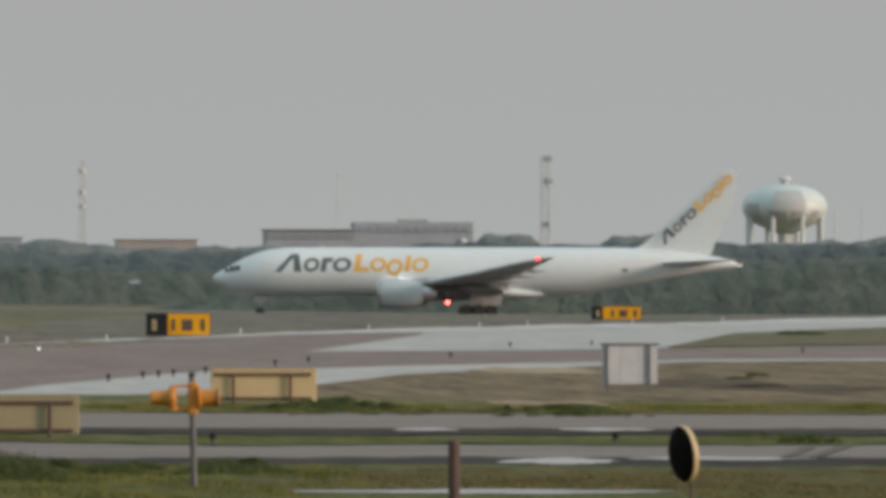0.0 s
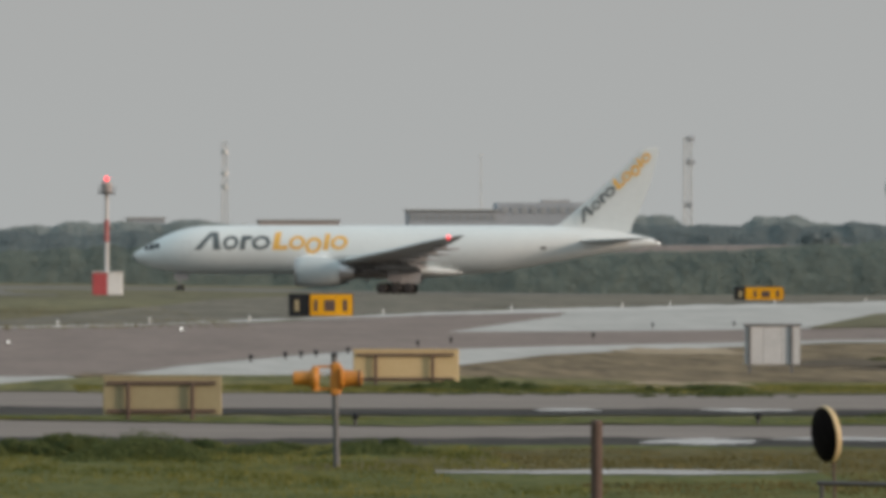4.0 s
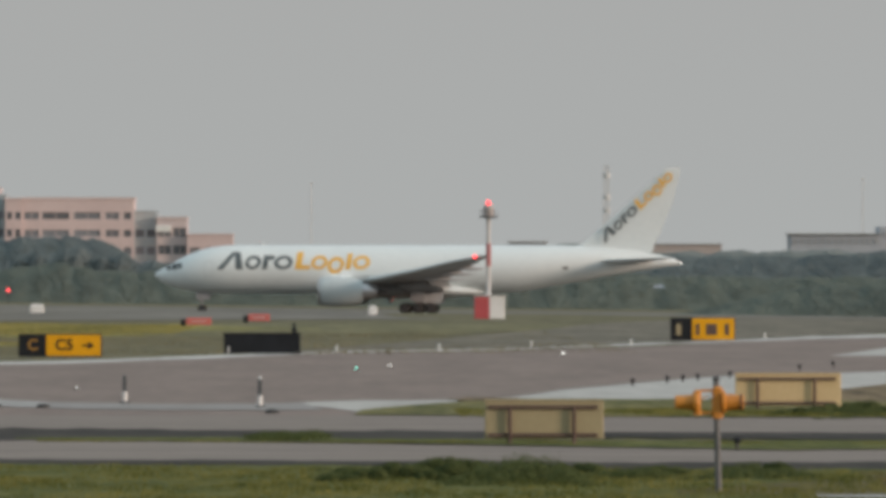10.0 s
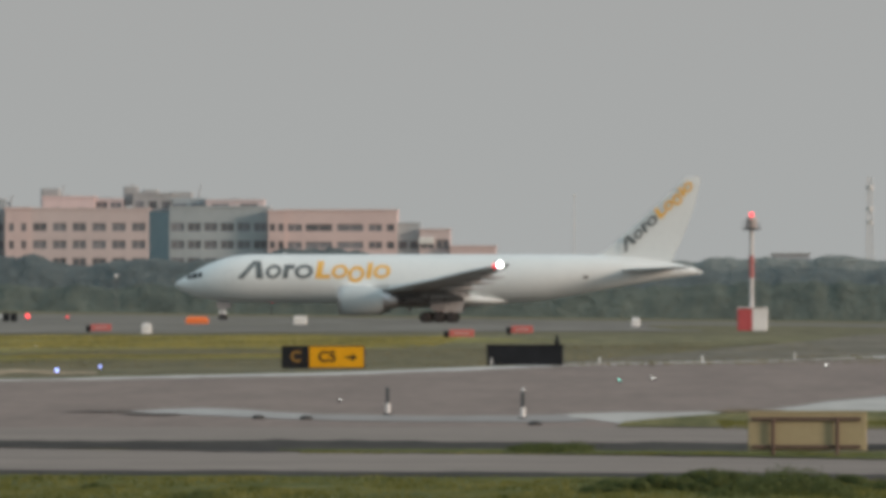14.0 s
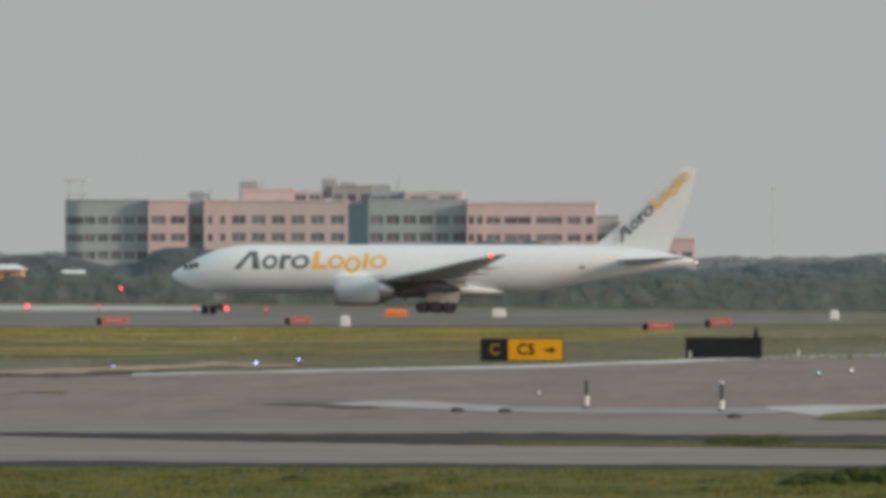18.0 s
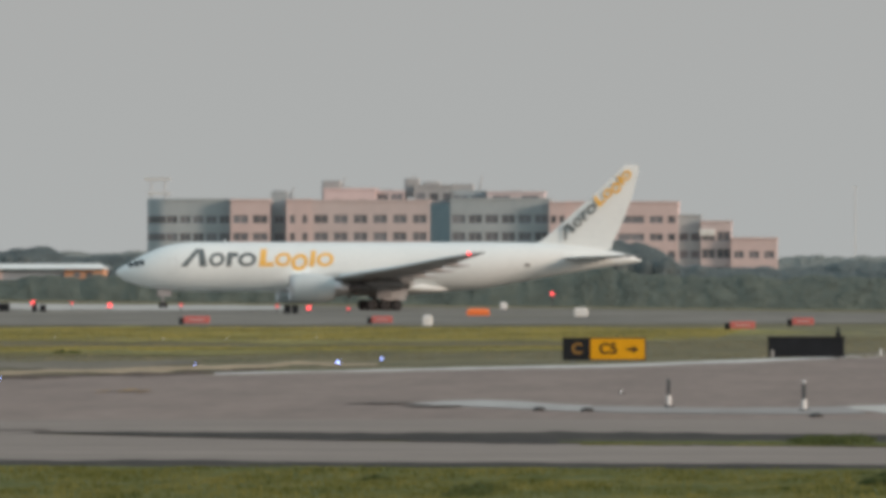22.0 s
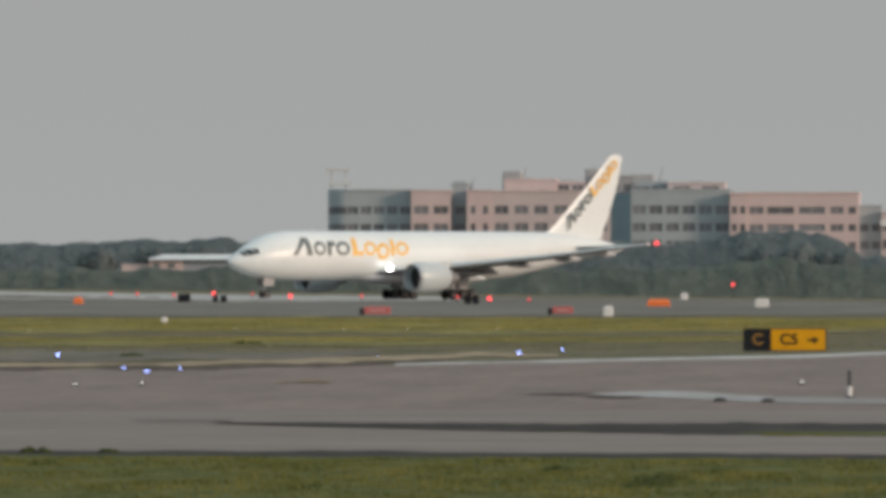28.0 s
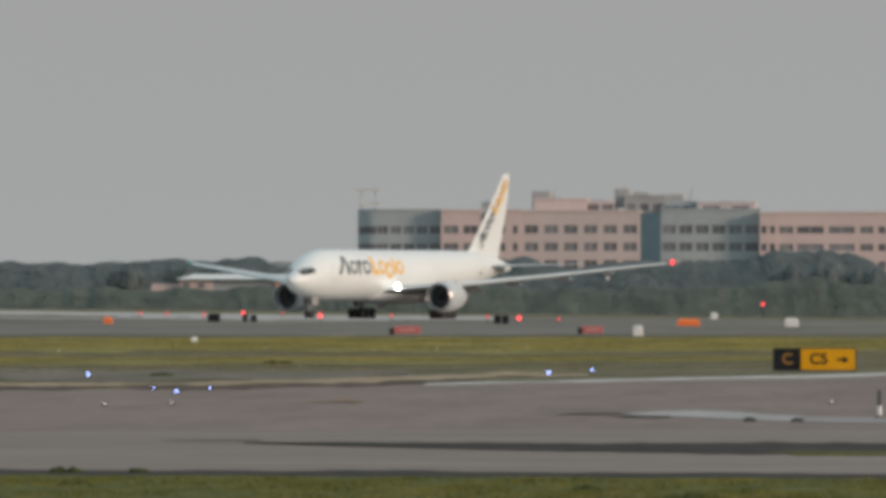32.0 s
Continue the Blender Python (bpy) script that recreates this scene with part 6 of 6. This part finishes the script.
    for x, y, w, h in ((-31.43, 854.66, 0.68, 0.72), (-29.69, 1234.98, 1.39, 0.87), (-51.28, 1683.77, 0.95, 0.95), (3.92, 1048.86, 0.74, 0.78), (-53.00, 720.00, 0.36, 0.33)):
        m = thing("white_box", at(x, y), "small white equipment cabinet with a lid in the grass", "cabinet", "white cabinets")
        part("case", Geo().box(-w / 2, w / 2, -0.3, 0.3, 0, h * 0.85, 0.06), WHITE, m)
        part("lid", Geo().box(-w * 0.42, w * 0.42, -0.25, 0.25, h * 0.85, h, 0.05), WHITE, m)
    for x, y, w in ((-39.33, 1207.84, 2.261), (-97.28, 1204.56, 0.904)):
        m = thing("orange_marker", at(x, y), "low orange hazard marker lying in the field", "marker", "orange markers")
        part("body", Geo().prism([(-w / 2, -0.4), (w / 2, -0.4), (w / 2, 0.4), (-w / 2, 0.4)], 0, 0.74, 0.25), ORANGE_RED, m)
        part("skid", Geo().box(-w / 2 - 0.05, w / 2 + 0.05, -0.45, 0.45, 0, 0.05), GALV, m)


build_ground()
build_pavements()
build_puddles()
JET = build_jet()
build_offices()
build_low_building()
build_towers()
build_far_buildings()
build_woods()
build_signs()
build_mast()
build_near_things()
build_markers()
RNG = random.Random(11)
# coarse weeds: name, across from and to, away from and to, clumps, height
for nm, x0, x1, y0, y1, n, h in (("weeds_by_road", -0.47, 3.35, 160.2, 168.5, 300, 0.2), ("weeds_in_median", -1.45, 0.1, 199.0, 207.5, 150, 0.19), ("weeds_by_boards", 9.43, 12.26, 232.6, 247.1, 150, 0.22), ("weeds_in_verge", 13.13, 16.34, 228.8, 240.6, 140, 0.17), ("weeds_by_pole", 3.11, 6.91, 159.3, 167.9, 260, 0.2), ("weeds_in_grass", -5.39, -4.62, 149.0, 156.6, 60, 0.13), ("weeds_by_bollard", 1.49, 3.51, 154.0, 166.9, 220, 0.36), ("weeds_far_median", 15.28, 16.46, 193.7, 200.7, 60, 0.16), ):
    tuft_patch(nm, x0, x1, y0, y1, n, h, RNG, "clumps of dark green weeds")




def blades(material, label, n, x0, x1, front, back, tall, keep=None, seed=1, sc=1.0, wide=1.0):
    """Short grass blades between two lines across the view, each line as y at x0 and at x1."""
    rng = np.random.default_rng(seed)
    x = rng.uniform(x0, x1, n)
    t = (x - x0) / (x1 - x0)
    near, far = front[0] + (front[1] - front[0]) * t, back[0] + (back[1] - back[0]) * t
    y = near + (far - near) * rng.uniform(0, 1, n)
    swell = np.array([noise.noise((a * 0.8 * sc, b * 0.15 * sc, 4.2)) + 0.5 * noise.noise((a * 2.6 * sc, b * 0.5 * sc, 1.3)) for a, b in zip(x, y)])
    h = tall * np.clip(0.55 + 0.7 * swell, 0.12, 1.4) * np.clip((far - y) / 5.0, 0.35, 1.0) * rng.uniform(0.6, 1.1, n)
    if keep is not None:
        ok = keep(x, y)
        x, y, h, n = x[ok], y[ok], h[ok], int(ok.sum())
    a = rng.uniform(0, math.pi, n)
    w = rng.uniform(0.008, 0.018, n) * wide
    dx, dy, lx = np.cos(a) * w, np.sin(a) * w, rng.normal(0, 0.35, n) * h
    z = np.array([ground_z(a, b) for a, b in zip(x, y)]) + 0.02
    q = np.stack([np.stack([x - dx, y - dy, z], 1), np.stack([x + dx, y + dy, z], 1), np.stack([x + lx + 0.3 * dx, y, z + h], 1), np.stack([x + lx - 0.3 * dx, y, z + h], 1)], 1).reshape(-1, 3)
    g = Geo()
    g.v = q.tolist()
    g.f = np.arange(4 * n).reshape(-1, 4).tolist()
    tagged(new("grass_blades", g.mesh("grass_blades", material)), label, "grass", kind="stuff")


POOLS = ((6.07, 144.64, 10.47, 148.27), (9.79, 167.66, 11.70, 174.97), (11.72, 171.71, 14.77, 175.30), (12.72, 204.73, 14.73, 210.05), (10.04, 204.88, 11.39, 210.26))


def dry(x, y):
    """True away from the puddles and the ground just before them."""
    ok = np.ones(len(x), bool)
    for ax, ay, bx, by in POOLS:
        ok &= ~((x > min(ax, bx) - 0.1) & (x < max(ax, bx) + 0.1) & (y > min(ay, by) - 5) & (y < max(ay, by) + 0.3))
    return ok


blades(BLADE, "short green grass blades beside the road", 52000, -15.5, 7.2, (131, 131), (178, 171), 0.075, dry, 3)
blades(BLADE_BROWN, "trampled brownish grass blades beside the road", 20000, 7.2, 15.5, (131, 131), (169, 165), 0.06, dry, 4)
blades(BLADE, "short green grass blades between the roads", 16000, -4.8, 19.5, (199, 190), (202, 198), 0.05, dry, 5)
blades(BLADE, "short olive grass blades before the road", 22000, 2.6, 22.0, (236, 234), (252, 252), 0.09, dry, 6)
blades(BLADE_YELLOW, "yellow-green tufts of grass across the field", 42000, -75.0, -8.0, (598, 610), (800, 790), 0.13, None, 7, 0.2, 4.0)
blades(BLADE_YELLOW, "yellow-green tufts of grass across the field", 20000, -55.0, -13.0, (462, 520), (528, 540), 0.09, None, 8, 0.25, 3.0)
blades(BLADE_STRAW, "dull straw-coloured tufts of grass across the field", 30000, -60.0, 12.0, (400, 460), (600, 700), 0.06, None, 9, 0.25, 3.0)

# single bushy clumps beside the near road: place, half width, height
CLUMP_RNG = np.random.default_rng(21)
for x, y, w, h in ((6.12, 164.35, 0.231, 0.208), (5.46, 162.93, 0.343, 0.130), (4.48, 163.44, 0.459, 0.161), (3.42, 165.41, 0.426, 0.193), (2.72, 164.93, 0.309, 0.170),
                   (1.68, 165.93, 0.543, 0.241), (0.98, 165.44, 0.464, 0.186), (0.36, 164.96, 0.347, 0.123), (15.13, 238.10, 0.781, 0.190), (9.34, 238.40, 0.670, 0.201), (10.66, 240.41, 0.506, 0.158), (-6.62, 161.94, 0.243, 0.099), (-31.94, 478.16, 0.583, 0.179), (-30.90, 404.59, 0.418, 0.133), (-15.05, 178.60, 0.260, 0.130), (-13.99, 178.40, 0.200, 0.100), (-13.90, 166.50, 0.300, 0.090), (9.92, 242.61, 0.500, 0.200), (10.45, 243.67, 0.550, 0.250), (10.96, 243.67, 0.600, 0.270), (11.48, 242.61, 0.550, 0.200), (11.78, 240.51, 0.450, 0.120), (14.40, 236.42, 0.400, 0.150), (14.85, 236.42, 0.550, 0.200), (15.28, 235.42, 0.500, 0.150), (13.79, 236.42, 0.120, 0.180), (0.16, 157.88, 0.300, 0.140), (0.57, 158.78, 0.350, 0.200), (0.99, 160.62, 0.380, 0.250), (1.38, 158.78, 0.250, 0.170), (1.77, 160.15, 0.420, 0.270), (2.18, 159.69, 0.350, 0.200), (2.64, 160.62, 0.420, 0.260), (2.94, 158.33, 0.350, 0.200), (3.30, 157.88, 0.250, 0.120), (6.02, 161.55, 0.180, 0.150), (4.42, 162.50, 0.300, 0.090), (25.58, 324.31, 0.500, 0.120), (24.35, 313.34, 0.450, 0.100), (47.01, 570.49, 1.400, 0.250), (2.76, 158.21, 0.500, 0.260), (3.04, 159.12, 0.350, 0.200), (2.43, 158.21, 0.500, 0.270), (5.47, 163.81, 0.350, 0.130), (6.18, 164.29, 0.170, 0.190), (15.86, 190.79, 0.600, 0.170)):
    g = Geo()
    for _i in range(9):
        f = CLUMP_RNG.uniform(-0.75, 0.75)
        leaf_cloud(g, f * w, CLUMP_RNG.uniform(-0.5, 0.5) * w, -0.25 * h, h * (1.08 - 0.55 * f * f) * CLUMP_RNG.uniform(0.8, 1.05), w * 0.36, w * 0.36, 320, 0.017 + 0.012 * w, CLUMP_RNG, 0.5)
    solo("weed_clump", g, TUFT, at(x, y), "low bushy clump of dark green weeds beside the road", "weeds", "weed clumps")


JET_ROWS = [
        (0.0, pose(83.11, 1498.70, -1.80, 0, 0, 175.33)),
        (0.5, pose(79.78, 1499.03, -1.76, 0, 0, 174.09)),
        (1.0, pose(76.40, 1499.43, -1.72, 0, 0, 172.93)),
        (1.5, pose(72.98, 1499.91, -1.68, 0, 0, 171.84)),
        (2.0, pose(69.50, 1500.46, -1.64, 0, 0, 170.85)),
        (2.5, pose(66.00, 1501.06, -1.60, 0, 0, 170.25)),
        (3.0, pose(62.62, 1501.55, -1.56, 0, 0, 172.59)),
        (3.5, pose(59.12, 1501.91, -1.52, 0, 0, 174.43)),
        (4.0, pose(55.50, 1502.25, -1.48, 0, 0, 174.67)),
        (4.5, pose(51.83, 1502.59, -1.44, 0, 0, 174.79)),
        (5.0, pose(48.13, 1502.92, -1.39, 0, 0, 174.94)),
        (5.5, pose(44.38, 1503.25, -1.35, 0, 0, 175.17)),
        (6.0, pose(40.64, 1503.53, -1.31, 0, 0, 175.99)),
        (6.5, pose(36.94, 1503.65, -1.26, 0, 0, 178.93)),
        (7.0, pose(33.23, 1503.70, -1.22, 0, 0, 179.22)),
        (7.5, pose(29.52, 1503.79, -1.18, 0, 0, 178.55)),
        (8.0, pose(25.82, 1503.90, -1.14, 0, 0, 178.11)),
        (8.5, pose(22.10, 1504.05, -1.09, 0, 0, 177.77)),
        (9.0, pose(18.35, 1504.21, -1.05, 0, 0, 177.50)),
        (9.5, pose(14.56, 1504.39, -1.01, 0, 0, 177.31)),
        (10.0, pose(10.75, 1504.57, -0.96, 0, 0, 177.21)),
        (10.5, pose(6.92, 1504.76, -0.92, 0, 0, 177.17)),
        (11.0, pose(3.08, 1504.95, -0.88, 0, 0, 177.23)),
        (11.5, pose(-0.78, 1505.13, -0.83, 0, 0, 177.47)),
        (12.0, pose(-4.65, 1505.28, -0.79, 0, 0, 177.90)),
        (12.5, pose(-8.50, 1505.42, -0.74, 0, 0, 178.06)),
        (13.0, pose(-12.30, 1505.54, -0.70, 0, 0, 178.17)),
        (13.5, pose(-15.97, 1505.66, -0.66, 0, 0, 178.26)),
        (14.0, pose(-19.48, 1505.77, -0.62, 0, 0, 178.30)),
        (14.5, pose(-22.88, 1505.87, -0.58, 0, 0, 178.22)),
        (15.0, pose(-26.21, 1505.97, -0.54, 0, 0, 178.32)),
        (15.5, pose(-29.54, 1506.07, -0.50, 0, 0, 178.44)),
        (16.0, pose(-32.90, 1506.15, -0.46, 0, 0, 178.59)),
        (16.5, pose(-36.08, 1506.23, -0.43, 0, 0, 178.77)),
        (17.0, pose(-39.11, 1506.29, -0.39, 0, 0, 178.98)),
        (17.5, pose(-42.00, 1506.34, -0.36, 0, 0, 179.04)),
        (18.0, pose(-44.75, 1506.38, -0.33, 0, 0, 179.23)),
        (18.5, pose(-47.37, 1506.40, -0.30, 0, 0, 179.57)),
        (19.0, pose(-49.86, 1506.41, -0.27, 0, 0, 180.07)),
        (19.5, pose(-52.18, 1506.38, -0.24, 0, 0, 180.72)),
        (20.0, pose(-54.37, 1506.33, -0.21, 0, 0, 181.52)),
        (20.5, pose(-56.45, 1506.25, -0.19, 0, 0, 182.52)),
        (21.0, pose(-58.42, 1506.14, -0.17, 0, 0, 183.81)),
        (21.5, pose(-60.27, 1505.98, -0.15, 0, 0, 185.38)),
        (22.0, pose(-62.00, 1505.77, -0.13, 0, 0, 187.23)),
        (22.5, pose(-63.65, 1505.52, -0.11, 0, 0, 189.38)),
        (23.0, pose(-65.25, 1505.09, -0.09, 0, 0, 191.68)),
        (23.5, pose(-66.83, 1504.57, -0.07, 0, 0, 194.39)),
        (24.0, pose(-68.38, 1503.98, -0.05, 0, 0, 197.45)),
        (24.5, pose(-69.86, 1503.24, -0.03, 0, 0, 200.63)),
        (25.0, pose(-71.27, 1502.41, -0.02, 0, 0, 203.92)),
        (25.5, pose(-72.70, 1501.61, -0.00, 0, 0, 207.44)),
        (26.0, pose(-74.02, 1500.75, 0.02, 0, 0, 210.87)),
        (26.5, pose(-75.23, 1499.95, 0.03, 0, 0, 214.37)),
        (27.0, pose(-76.27, 1499.16, 0.04, 0, 0, 217.78)),
        (27.5, pose(-77.07, 1498.50, 0.05, 0, 0, 221.15)),
        (28.0, pose(-77.81, 1497.82, 0.06, 0, 0, 224.69)),
        (28.5, pose(-78.66, 1496.93, 0.07, 0, 0, 228.24)),
        (29.0, pose(-79.58, 1495.83, 0.08, 0, 0, 231.76)),
        (29.5, pose(-80.53, 1494.52, 0.09, 0, 0, 235.28)),
        (30.0, pose(-81.42, 1493.14, 0.10, 0, 0, 238.48)),
        (30.5, pose(-82.20, 1491.79, 0.11, 0, 0, 241.35)),
        (31.0, pose(-82.88, 1490.53, 0.12, 0, 0, 243.98)),
        (31.5, pose(-83.49, 1489.22, 0.12, 0, 0, 246.41)),
        (32.0, pose(-84.06, 1487.90, 0.13, 0, 0, 248.74)),
]


def motions():
    walk(JET, JET_ROWS)
    # every wheel turns by the way that the jet has rolled
    way = [(JET_ROWS[0][0], 0.0)]
    for (t0, m0), (t1, m1) in zip(JET_ROWS, JET_ROWS[1:]):
        way.append((t1, way[-1][1] + (m1.translation - m0.translation).length))
    # every flash lamp turns away, then swings once past the camera's side of the field
    yaw = [(t, math.degrees(m.to_euler().z) % 360) for t, m in JET_ROWS]
    for ob, x, y, z, first, period in FLASHERS:
        rows, k, t = [], 0, first - period if first > 0.2 else first
        while t < 32.5:
            aim = 360 * k + 270 - interp(yaw, max(0.0, min(32.0, t)))
            for step, turn in ((-3, -180), (-2, -160), (-1, -80), (0, 0), (1, 80), (2, 160), (3, 180)):
                u = round(t * FPS) / FPS + step / FPS
                if 0 <= u <= 32.001:
                    rows.append((u, pose(x, y, z, 0, 0, aim + turn)))
            k, t = k + 1, t + period
        if rows[0][0] > 0.001:
            rows.insert(0, (0.0, rows[0][1]))
        if rows[-1][0] < 31.99:
            rows.append((32.0, rows[-1][1]))
        walk(ob, rows)
    for ob, x, y, z, r in WHEELS:
        walk(ob, [(0.1 * k, pose(x, y, z, 0, math.degrees(interp(way, 0.1 * k) / r), 0)) for k in range(321)])


motions()
